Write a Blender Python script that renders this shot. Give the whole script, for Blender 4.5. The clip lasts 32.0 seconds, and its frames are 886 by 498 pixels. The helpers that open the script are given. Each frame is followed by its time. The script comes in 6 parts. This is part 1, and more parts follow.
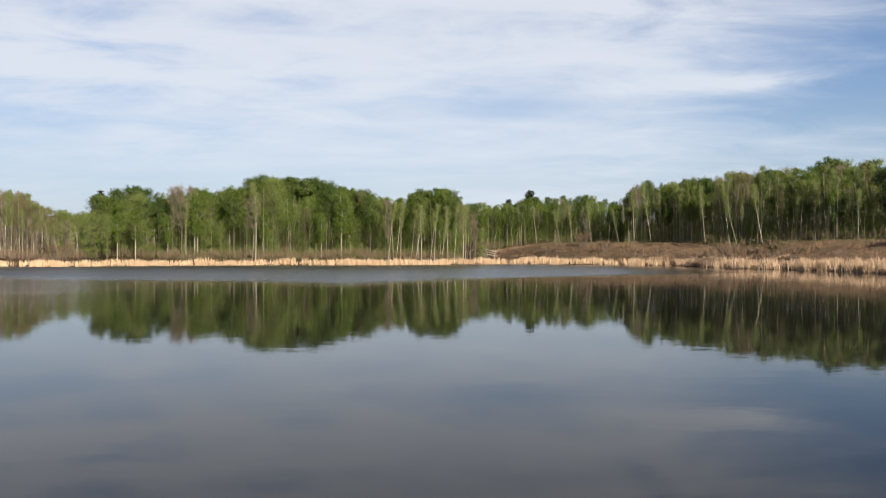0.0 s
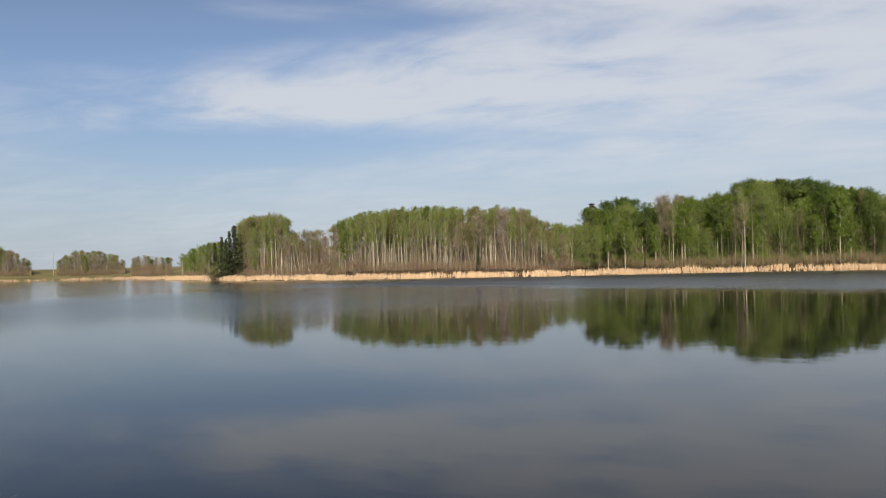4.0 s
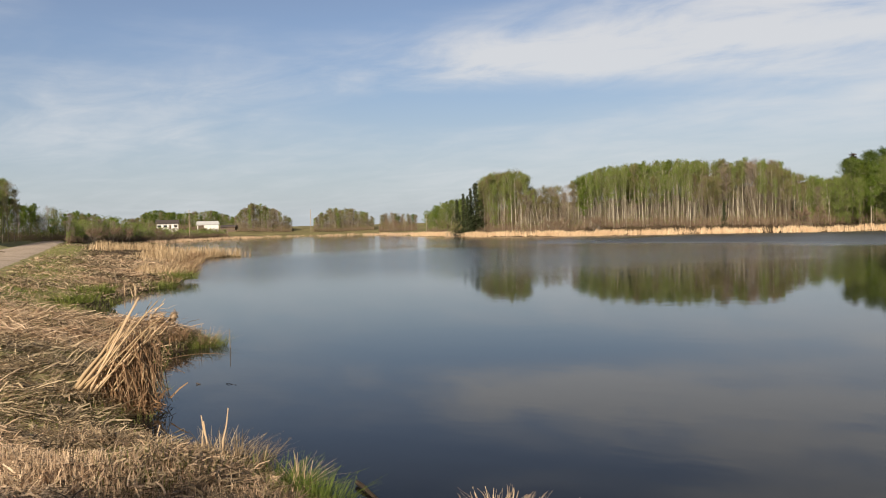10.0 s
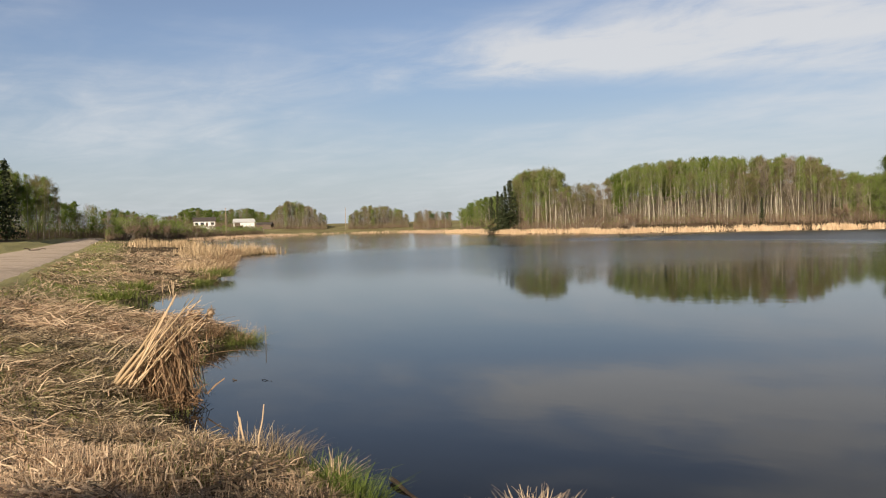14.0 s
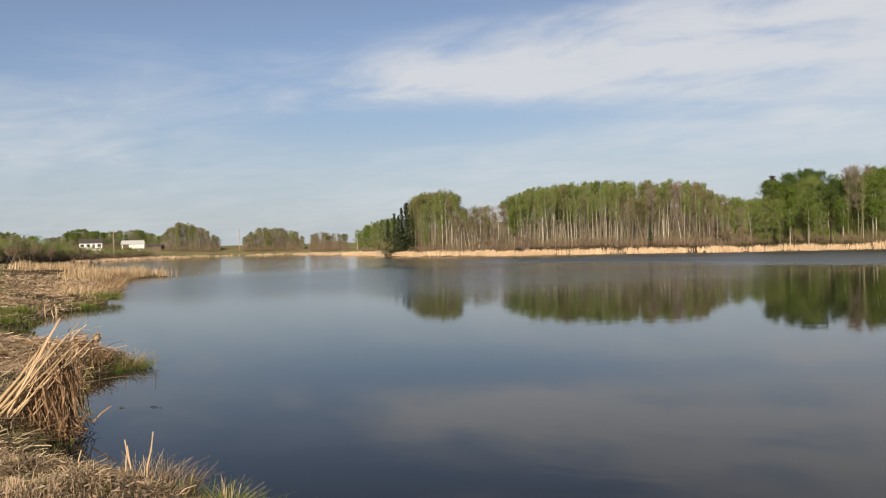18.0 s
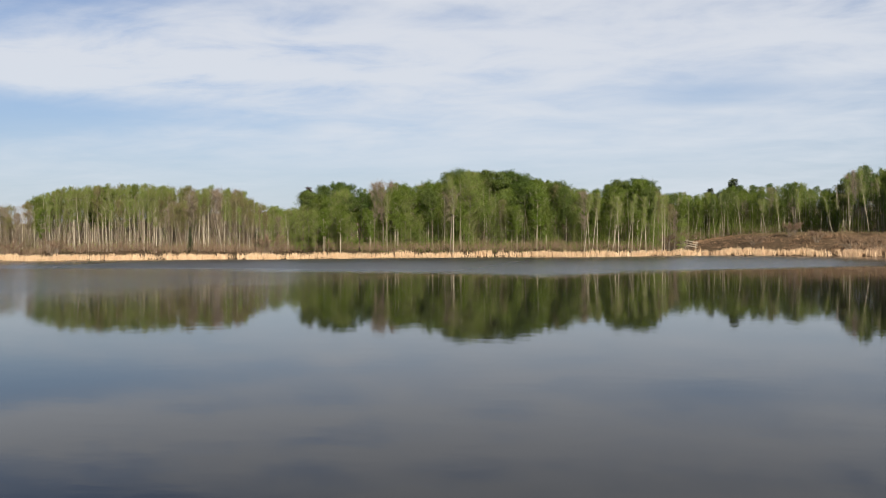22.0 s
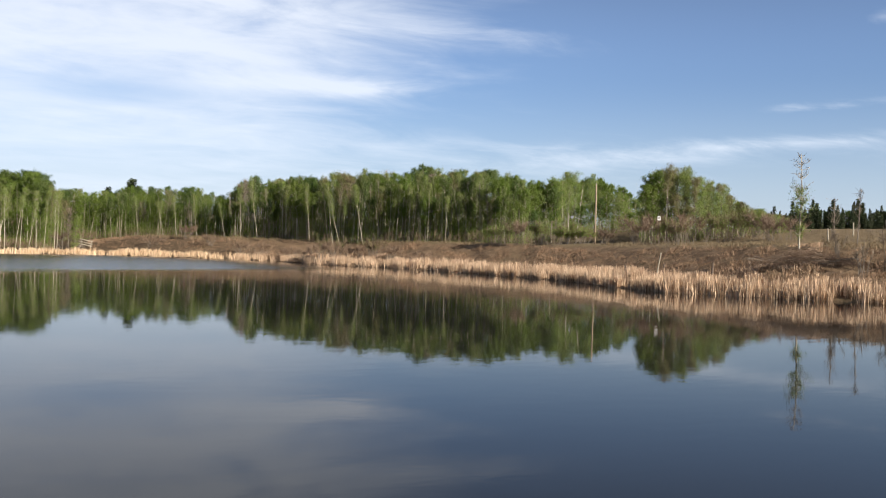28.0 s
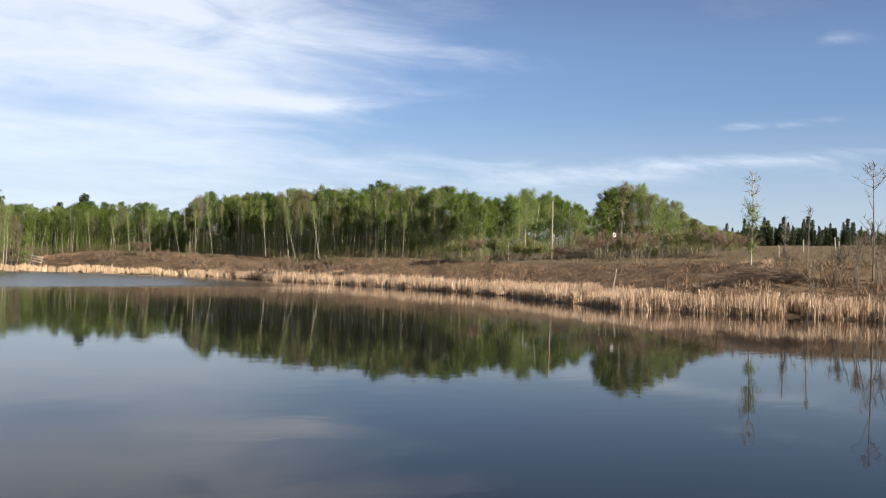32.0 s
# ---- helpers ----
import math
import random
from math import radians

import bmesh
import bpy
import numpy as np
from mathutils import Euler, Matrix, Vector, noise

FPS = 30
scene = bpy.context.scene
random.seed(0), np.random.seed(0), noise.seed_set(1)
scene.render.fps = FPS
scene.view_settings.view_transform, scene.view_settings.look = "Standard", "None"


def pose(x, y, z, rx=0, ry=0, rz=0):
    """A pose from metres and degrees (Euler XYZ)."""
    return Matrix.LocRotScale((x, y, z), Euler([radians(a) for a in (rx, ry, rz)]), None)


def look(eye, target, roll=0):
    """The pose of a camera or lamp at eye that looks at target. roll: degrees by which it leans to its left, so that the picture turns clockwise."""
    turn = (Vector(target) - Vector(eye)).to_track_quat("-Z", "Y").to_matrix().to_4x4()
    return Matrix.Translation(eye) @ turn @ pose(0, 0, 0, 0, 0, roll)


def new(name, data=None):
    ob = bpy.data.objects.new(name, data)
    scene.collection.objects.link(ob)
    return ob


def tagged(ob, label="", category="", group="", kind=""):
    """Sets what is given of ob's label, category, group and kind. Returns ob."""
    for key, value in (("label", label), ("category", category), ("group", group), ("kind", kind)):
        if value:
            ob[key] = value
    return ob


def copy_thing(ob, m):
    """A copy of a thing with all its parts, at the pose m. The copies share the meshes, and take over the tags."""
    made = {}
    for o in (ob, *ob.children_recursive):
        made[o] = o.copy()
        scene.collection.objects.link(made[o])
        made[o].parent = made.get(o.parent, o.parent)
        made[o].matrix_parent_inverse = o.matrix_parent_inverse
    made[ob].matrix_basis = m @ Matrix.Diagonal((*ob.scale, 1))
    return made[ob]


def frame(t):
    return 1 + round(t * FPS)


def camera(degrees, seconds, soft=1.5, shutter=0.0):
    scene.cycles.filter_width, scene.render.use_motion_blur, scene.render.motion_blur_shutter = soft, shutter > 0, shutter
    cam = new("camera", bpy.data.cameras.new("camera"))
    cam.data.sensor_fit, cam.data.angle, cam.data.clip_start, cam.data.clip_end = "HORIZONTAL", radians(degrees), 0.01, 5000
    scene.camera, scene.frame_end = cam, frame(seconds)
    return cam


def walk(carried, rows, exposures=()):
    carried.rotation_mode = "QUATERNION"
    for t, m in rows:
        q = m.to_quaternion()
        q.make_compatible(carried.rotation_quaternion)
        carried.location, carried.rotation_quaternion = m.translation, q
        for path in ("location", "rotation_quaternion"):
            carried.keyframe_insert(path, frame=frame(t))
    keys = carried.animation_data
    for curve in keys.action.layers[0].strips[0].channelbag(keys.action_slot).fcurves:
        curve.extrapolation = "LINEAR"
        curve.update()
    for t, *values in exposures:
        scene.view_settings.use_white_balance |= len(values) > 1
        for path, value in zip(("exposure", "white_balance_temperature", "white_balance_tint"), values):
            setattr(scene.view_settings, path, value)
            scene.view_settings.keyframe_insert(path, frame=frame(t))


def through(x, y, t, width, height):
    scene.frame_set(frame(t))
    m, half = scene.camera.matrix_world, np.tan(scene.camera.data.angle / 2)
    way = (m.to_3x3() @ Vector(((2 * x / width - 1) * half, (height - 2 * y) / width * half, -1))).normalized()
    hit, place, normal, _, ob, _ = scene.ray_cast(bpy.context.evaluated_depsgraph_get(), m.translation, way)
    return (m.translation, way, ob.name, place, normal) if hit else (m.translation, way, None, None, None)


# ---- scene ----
# ---- camera ----
EYE = 2.4
PAN = [
    (0.0, -0.03, 0.15, -0.11), (0.5, -5.66, 0.42, -0.45), (1.0, -10.48, 0.69, -0.71), (1.5, -15.43, 0.89, -0.78),
    (2.0, -20.11, 1.12, -1.03), (2.5, -21.86, 1.17, -1.03), (3.0, -23.75, 0.90, -1.21), (3.5, -26.96, 0.92, -1.31),
    (4.0, -29.34, 1.01, -1.38), (4.5, -31.41, 1.13, -1.48), (6.5, -37.87, 0.22, -1.52), (7.0, -39.33, 0.24, -1.55),
    (7.5, -40.13, 0.25, -1.51), (8.0, -40.60, -0.20, -1.49), (8.5, -41.13, -0.75, -1.50), (9.0, -41.94, -1.25, -1.44),
    (9.5, -43.00, -1.37, -1.54), (10.0, -44.02, -1.32, -1.51), (10.5, -44.65, -1.45, -1.44), (11.0, -45.03, -1.57, -1.48),
    (11.5, -45.31, -1.59, -1.47), (12.0, -45.56, -1.59, -1.48), (13.0, -46.05, -1.54, -1.46), (13.5, -46.10, -1.48, -1.50)]
PAN += [
    (15.5, -46.08, -1.17, -1.51), (16.0, -45.65, -1.05, -1.48), (16.5, -44.86, -0.98, -1.52), (17.0, -43.75, -0.54, -1.52),
    (17.5, -42.14, -0.32, -1.49), (18.0, -39.75, -0.22, -1.44), (18.5, -36.81, -0.14, -1.39), (19.0, -33.27, -0.06, -1.31),
    (19.5, -29.10, -0.10, -1.16), (20.0, -24.92, -0.21, -1.00), (20.5, -21.13, -0.19, -0.82), (21.0, -17.92, -0.29, -0.66),
    (21.5, -15.14, -0.34, -0.49), (22.0, -12.02, -0.28, -0.45), (22.5, -7.38, -0.15, -0.24), (23.0, -2.54, -0.05, -0.02),
    (23.5, 1.61, -0.02, 0.23), (24.0, 5.34, -0.04, 0.39), (24.5, 9.01, -0.12, 0.51), (25.0, 11.76, 0.05, 0.71)]
PAN += [
    (25.5, 14.34, 0.16, 0.94), (26.0, 16.49, 0.18, 1.17), (26.5, 18.39, 0.15, 1.27), (28.5, 25.23, 0.17, 1.77),
    (29.0, 26.09, 0.18, 1.78), (29.5, 26.26, 0.22, 1.76), (30.0, 26.22, 0.28, 1.79), (30.5, 26.09, 0.50, 1.80),
    (31.0, 26.22, 0.75, 1.79), (31.5, 26.36, 1.02, 1.76), (32.0, 26.45, 1.25, 1.68)]


def heading(az, el):
    a, e = radians(az), radians(el)
    return Vector((math.sin(a) * math.cos(e), math.cos(a) * math.cos(e), math.sin(e)))


cam = camera(50.86, 32.0, soft=1.12)
eye = Vector((0, 0, EYE))
walk(cam, [(t, look(eye, eye + 10 * heading(az, el), roll)) for t, az, el, roll in PAN],
     [(0.0, 0.66, 6330, 10), (1.0, 0.52, 6400, 10), (2.0, 0.45, 6400, 10), (4.0, 0.40, 6430, 10), (7.0, 0.35, 6620, 10), (9.0, 0.48, 6800, 10), (16.0, 0.48, 6800, 10), (19.0, 0.46, 6680, 10),
      (21.0, 0.48, 6560, 10), (22.0, 0.56, 6460, 10), (23.0, 0.60, 6400, 10), (24.0, 0.66, 6260, 10), (25.0, 0.76, 6200, 10), (26.0, 0.85, 6180, 10), (32.0, 0.89, 6130, 10)])

# ---- light ----
SUN_AZ, SUN_EL = 154.0, 24.0
sun = new("sun", bpy.data.lights.new("sun", "SUN"))
sun.data.energy, sun.data.angle, sun.data.color = 5.0, radians(0.6), (1.0, 0.88, 0.71)
sun.matrix_world = look(heading(SUN_AZ, SUN_EL) * 50, (0, 0, 0))


class Nodes:
    """Small helper to write node graphs."""

    def __init__(self, tree):
        self.t = tree
        self.n = tree.nodes
        tree.nodes.clear()

    def add(self, kind, ins=None, **props):
        nd = self.n.new(kind)
        for k, v in props.items():
            setattr(nd, k, v)
        for k, v in (ins or {}).items():
            self.put(nd.inputs[k], v)
        return nd

    def put(self, sock, v):
        if isinstance(v, bpy.types.NodeSocket):
            self.t.links.new(v, sock)
        else:
            sock.default_value = v

    def math(self, op, a, b=0.0, c=0.0, clamp=False):
        nd = self.add("ShaderNodeMath", {0: a, 1: b, 2: c}, operation=op, use_clamp=clamp)
        return nd.outputs[0]

    def span(self, v, a, b, lo=0.0, hi=1.0, kind="SMOOTHSTEP"):
        nd = self.add("ShaderNodeMapRange", {0: v, 1: a, 2: b, 3: lo, 4: hi}, interpolation_type=kind)
        return nd.outputs[0]

    def noise(self, vec, scale, detail=4.0, rough=0.55, dist=0.0):
        nd = self.add("ShaderNodeTexNoise", {"Scale": scale, "Detail": detail, "Roughness": rough, "Distortion": dist})
        if vec is not None:
            self.put(nd.inputs["Vector"], vec)
        return nd.outputs["Fac"]

    def mix(self, f, a, b):
        nd = self.add("ShaderNodeMix", data_type="RGBA")
        self.put(nd.inputs[0], f)
        for i, v in ((6, a), (7, b)):
            self.put(nd.inputs[i], (*v, 1.0) if isinstance(v, tuple) and len(v) == 3 else v)
        return nd.outputs[2]

    def ramp(self, f, stops):
        nd = self.add("ShaderNodeValToRGB", {0: f})
        el = nd.color_ramp.elements
        while len(el) < len(stops):
            el.new(0.5)
        for e, (p, c) in zip(el, stops):
            e.position = p
            e.color = (*c, 1.0) if isinstance(c, tuple) else (c, c, c, 1.0)
        return nd.outputs[0]


world = bpy.data.worlds.new("sky")
world.use_nodes = True
scene.world = world
g = Nodes(world.node_tree)
sky = g.add("ShaderNodeTexSky", sky_type="NISHITA", sun_disc=False, sun_elevation=radians(SUN_EL),
            sun_rotation=radians(SUN_AZ % 360), air_density=1.0, dust_density=1.2, ozone_density=1.6)
co = g.add("ShaderNodeTexCoord").outputs["Generated"]
sep = g.add("ShaderNodeSeparateXYZ", {0: co})
dx, dy, dz = sep.outputs
az = g.math("MULTIPLY", g.math("ARCTAN2", dx, dy), 180 / math.pi)
el = g.math("MULTIPLY", g.math("ARCSINE", dz), 180 / math.pi)


def puff(a0, e0, ra, re, amp, tilt=0.0):
    """A soft oval of more (or less) cloud about a bearing and a height, in degrees; tilt: rise per degree of bearing."""
    da = g.math("SUBTRACT", az, a0)
    de = g.math("SUBTRACT", g.math("SUBTRACT", el, e0), g.math("MULTIPLY", da, tilt))
    qa = g.math("POWER", g.math("ABSOLUTE", g.math("DIVIDE", da, ra)), 2.0)
    qe = g.math("POWER", g.math("ABSOLUTE", g.math("DIVIDE", de, re)), 2.0)
    return g.math("MULTIPLY", g.math("EXPONENT", g.math("MULTIPLY", g.math("ADD", qa, qe), -1.0)), amp)


def cloud_layer():
    # cirrus on a sheet seen from below: streaks drawn out along the wind
    hz = g.math("ADD", g.math("MAXIMUM", dz, 0.0), 0.13)
    u = g.math("DIVIDE", dx, hz)
    v = g.math("DIVIDE", dy, hz)
    flat = g.add("ShaderNodeCombineXYZ", {0: u, 1: v, 2: 0.0}).outputs[0]
    turned = g.add("ShaderNodeMapping", {0: flat, 1: (3.1, 1.7, 0), 2: (0, 0, radians(-20)), 3: (0.62, 0.95, 1.0)}).outputs[0]
    broad = g.noise(turned, 0.8, 4.0, 0.55, 0.6)
    fine = g.noise(turned, 3.6, 8.0, 0.6, 0.5)
    strips = g.noise(g.add("ShaderNodeCombineXYZ", {0: g.math("MULTIPLY", az, 0.07), 1: g.math("ADD", g.math("MULTIPLY", el, 0.55), g.math("MULTIPLY", az, 0.02)), 2: 4.0}).outputs[0], 1.0, 5.0, 0.6, 0.4)
    mixd = g.math("ADD", g.math("ADD", g.math("MULTIPLY", broad, 0.40), g.math("MULTIPLY", fine, 0.40)), g.math("MULTIPLY", strips, 0.24))
    cover = g.ramp(g.math("DIVIDE", g.math("ADD", az, 180.0), 360.0),
                   [(0.0, 0.55), (0.30, 0.48), (0.36, 0.49), (0.395, 0.55), (0.45, 0.66), (0.50, 0.70), (0.535, 0.66), (0.56, 0.50), (0.60, 0.36), (0.66, 0.34), (1.0, 0.55)])
    grain = g.span(fine, 0.30, 0.70, 0.5, 1.5, "LINEAR")
    # ovals centred above 17 degrees are unseen, added to tune the water's reflected brightness
    west = ((-53, 13.8, 11, 1.9, -0.18, -0.03), (-33, 14.6, 7, 0.8, -0.22, 0.03), (-40, 7.4, 12, 1.2, -0.20, 0.05), (-21, 11.2, 18, 3.0, 0.20, 0.02), (-36, 10.4, 9, 1.5, 0.18, 0.02), (-42, 15.8, 9, 1.0, 0.16, -0.12), (-50, 18.5, 18, 4.0, -0.5), (-8, 17.5, 24, 4.0, 0.20), (-11, 13.5, 4, 1.4, -0.12), (4.5, 8.7, 5, 0.9, -0.15), (17, 9.8, 6, 0.55, 0.24), (12, 13.5, 9, 2.6, 0.10))
    north = ((27, 13.0, 6, 0.9, 0.16, -0.08), (33, 6.2, 8, 1.0, 0.19, 0.02), (46, 6.9, 8, 0.45, 0.17, 0.05), (46, 8.9, 4, 0.4, 0.24, 0.05), (-60, 8.6, 14, 1.2, 0.04, -0.03), (-62, 6.2, 12, 0.8, 0.05), (-64, 10.5, 9, 2.0, -0.10), (-38, 9.9, 7, 1.2, 0.18, 0.05), (36, 12.0, 12, 5.0, -0.08), (-12, 4.0, 22, 2.0, -0.10), (49, 13.5, 2, 0.5, 0.15))
    for p in west + north:
        cover = g.math("ADD", cover, g.math("MULTIPLY", puff(*p), grain))
    thick = g.math("ADD", mixd, g.math("SUBTRACT", cover, 0.5))
    return g.span(thick, 0.38, 0.88)


# thin milky veil, thickest over the west; little cloud high up
veil = g.ramp(g.math("DIVIDE", g.math("ADD", az, 180.0), 360.0), [(0.0, 0.15), (0.28, 0.15), (0.37, 0.15), (0.5, 0.16), (0.56, 0.09), (0.65, 0.07), (1.0, 0.15)])
cloud = g.math("MULTIPLY", cloud_layer(), 0.92)
cloud = g.math("ADD", cloud, g.math("MULTIPLY", veil, g.math("SUBTRACT", 1.0, cloud)))
cloud = g.math("MULTIPLY", cloud, g.span(el, 14.0, 28.0, 1.0, 0.2))
haze = g.span(el, -1.0, 11.0, 0.70, 0.0)
blue = g.add("ShaderNodeMix", {6: sky.outputs[0], 7: (0.75, 0.89, 1.15, 1.0), 0: 1.0}, data_type="RGBA", blend_type="MULTIPLY").outputs[2]
# clear sky dimmed from 11 degrees up, added to darken the near water
high = g.span(el, 11.0, 27.0, 1.0, 0.30)
blue = g.add("ShaderNodeVectorMath", {0: blue, 3: high}, operation="SCALE").outputs[0]
clear = g.mix(haze, blue, (6.6, 7.3, 8.2))
white = g.mix(g.span(el, 2.0, 14.0), (7.9, 8.5, 9.2), (8.1, 8.4, 9.0))
bg = g.add("ShaderNodeBackground", {0: g.mix(cloud, clear, white), 1: 0.06})
g.add("ShaderNodeOutputWorld", {0: bg.outputs[0]})

# ---- materials ----
def material(name, build):
    m = bpy.data.materials.new(name)
    m.use_nodes = True
    q = Nodes(m.node_tree)
    out = q.add("ShaderNodeOutputMaterial")
    q.put(out.inputs[0], build(q))
    return m


def surface(q, colour, rough=0.8, spec=0.3, bump=None, amount=0.3, size=0.02):
    p = q.add("ShaderNodeBsdfPrincipled", {"Base Color": colour if not isinstance(colour, tuple) else (*colour, 1.0), "Roughness": rough, "Specular IOR Level": spec})
    if bump is not None:
        q.put(p.inputs["Normal"], q.add("ShaderNodeBump", {"Height": bump, "Strength": amount, "Distance": size}).outputs[0])
    return p.outputs[0]


def leaf_mat(name, a, b, c, through=0.35):
    def build(q):
        isl = q.add("ShaderNodeNewGeometry").outputs["Random Per Island"]
        ob = q.add("ShaderNodeObjectInfo").outputs["Random"]
        col = q.mix(isl, a, b)
        col = q.mix(q.math("MULTIPLY", ob, 0.6), col, c)
        d = q.add("ShaderNodeBsdfDiffuse", {0: col})
        t = q.add("ShaderNodeBsdfTranslucent", {0: col})
        gl = q.add("ShaderNodeBsdfGlossy", {0: (1, 1, 1, 1), "Roughness": 0.5})
        m1 = q.add("ShaderNodeMixShader", {0: through, 1: d.outputs[0], 2: t.outputs[0]})
        m2 = q.add("ShaderNodeMixShader", {0: 0.02, 1: m1.outputs[0], 2: gl.outputs[0]})
        return m2.outputs[0]
    return material(name, build)


def bark_mat(name, a, b, scale=6.0):
    def build(q):
        pos = q.add("ShaderNodeTexCoord").outputs["Object"]
        st = q.add("ShaderNodeMapping", {0: pos, 3: (1, 1, 0.25)}).outputs[0]
        n1 = q.noise(st, scale, 5.0, 0.6)
        n2 = q.noise(pos, 0.5, 2.0)
        ob = q.add("ShaderNodeObjectInfo").outputs["Random"]
        f = q.math("ADD", q.span(n1, 0.42, 0.68), q.math("MULTIPLY", q.math("SUBTRACT", n2, 0.5), 0.6), clamp=True)
        col = q.mix(f, a, b)
        col = q.mix(q.math("MULTIPLY", ob, 0.45), col, b)
        return surface(q, col, 0.85, 0.2, n1, 0.5, 0.03)
    return material(name, build)


def straw_mat(name, a, b, c, through=0.15):
    def build(q):
        isl = q.add("ShaderNodeNewGeometry").outputs["Random Per Island"]
        pos = q.add("ShaderNodeNewGeometry").outputs["Position"]
        big = q.noise(pos, 0.35, 3.0)
        col = q.mix(q.math("POWER", isl, 2.0), a, b)
        col = q.mix(q.span(big, 0.42, 0.7, 0.0, 0.75), col, c)
        d = q.add("ShaderNodeBsdfPrincipled", {"Base Color": col, "Roughness": 0.6, "Specular IOR Level": 0.25})
        t = q.add("ShaderNodeBsdfTranslucent", {0: col})
        return q.add("ShaderNodeMixShader", {0: through, 1: d.outputs[0], 2: t.outputs[0]}).outputs[0]
    return material(name, build)


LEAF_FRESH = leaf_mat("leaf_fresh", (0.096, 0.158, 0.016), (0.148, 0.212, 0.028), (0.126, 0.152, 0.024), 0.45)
LEAF_OLIVE = leaf_mat("leaf_olive", (0.180, 0.258, 0.048), (0.252, 0.318, 0.080), (0.225, 0.245, 0.074), 0.50)
LEAF_WILLOW = leaf_mat("leaf_willow", (0.172, 0.250, 0.046), (0.240, 0.315, 0.074), (0.190, 0.225, 0.060), 0.46)
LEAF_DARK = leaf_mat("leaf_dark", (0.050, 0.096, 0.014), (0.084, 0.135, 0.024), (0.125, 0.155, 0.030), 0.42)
LEAF_PALE = leaf_mat("leaf_pale", (0.195, 0.215, 0.066), (0.250, 0.250, 0.090), (0.195, 0.180, 0.075), 0.48)
TWIG = leaf_mat("twig_brown", (0.165, 0.112, 0.076), (0.240, 0.170, 0.118), (0.175, 0.122, 0.086), 0.1)
TWIG_GREY = leaf_mat("twig_grey", (0.190, 0.152, 0.112), (0.260, 0.212, 0.162), (0.170, 0.130, 0.094), 0.1)
LEAF_RUST = leaf_mat("leaf_rust", (0.050, 0.034, 0.026), (0.082, 0.056, 0.042), (0.050, 0.034, 0.026), 0.12)
NEEDLE = leaf_mat("needle", (0.030, 0.044, 0.018), (0.054, 0.072, 0.029), (0.046, 0.052, 0.026), 0.2)
BARK_PALE = bark_mat("bark_pale", (0.52, 0.47, 0.38), (0.24, 0.205, 0.155))
BARK_GREY = bark_mat("bark_grey", (0.26, 0.22, 0.18), (0.11, 0.09, 0.07))
BARK_DARK = bark_mat("bark_dark", (0.10, 0.075, 0.055), (0.05, 0.038, 0.03))
REED = straw_mat("reed_straw", (0.60, 0.440, 0.280), (0.84, 0.650, 0.450), (0.60, 0.425, 0.270))
REED_GOLD = straw_mat("reed_gold", (0.33, 0.230, 0.130), (0.78, 0.595, 0.390), (0.46, 0.328, 0.192))
REED_DULL = straw_mat("reed_dull", (0.42, 0.295, 0.195), (0.84, 0.640, 0.455), (0.52, 0.365, 0.245))
THATCH = straw_mat("thatch_brown", (0.20, 0.120, 0.068), (0.40, 0.260, 0.155), (0.26, 0.160, 0.092))
SEDGE = straw_mat("sedge_green", (0.115, 0.190, 0.028), (0.200, 0.270, 0.055), (0.150, 0.190, 0.045), 0.4)
STRAW = straw_mat("dead_grass", (0.070, 0.050, 0.030), (0.80, 0.632, 0.425), (0.24, 0.173, 0.106))
GRASS_ROUGH = straw_mat("rough_grass", (0.165, 0.122, 0.072), (0.310, 0.230, 0.138), (0.190, 0.150, 0.082))
GRASS_FACE = straw_mat("slope_grass", (0.200, 0.126, 0.078), (0.450, 0.300, 0.188), (0.250, 0.162, 0.102))
GRASS_GREEN = straw_mat("green_grass", (0.150, 0.190, 0.042), (0.270, 0.290, 0.090), (0.290, 0.260, 0.110), 0.35)
SEED_HEAD = straw_mat("seed_head", (0.28, 0.19, 0.12), (0.46, 0.34, 0.23), (0.36, 0.26, 0.17), 0.0)


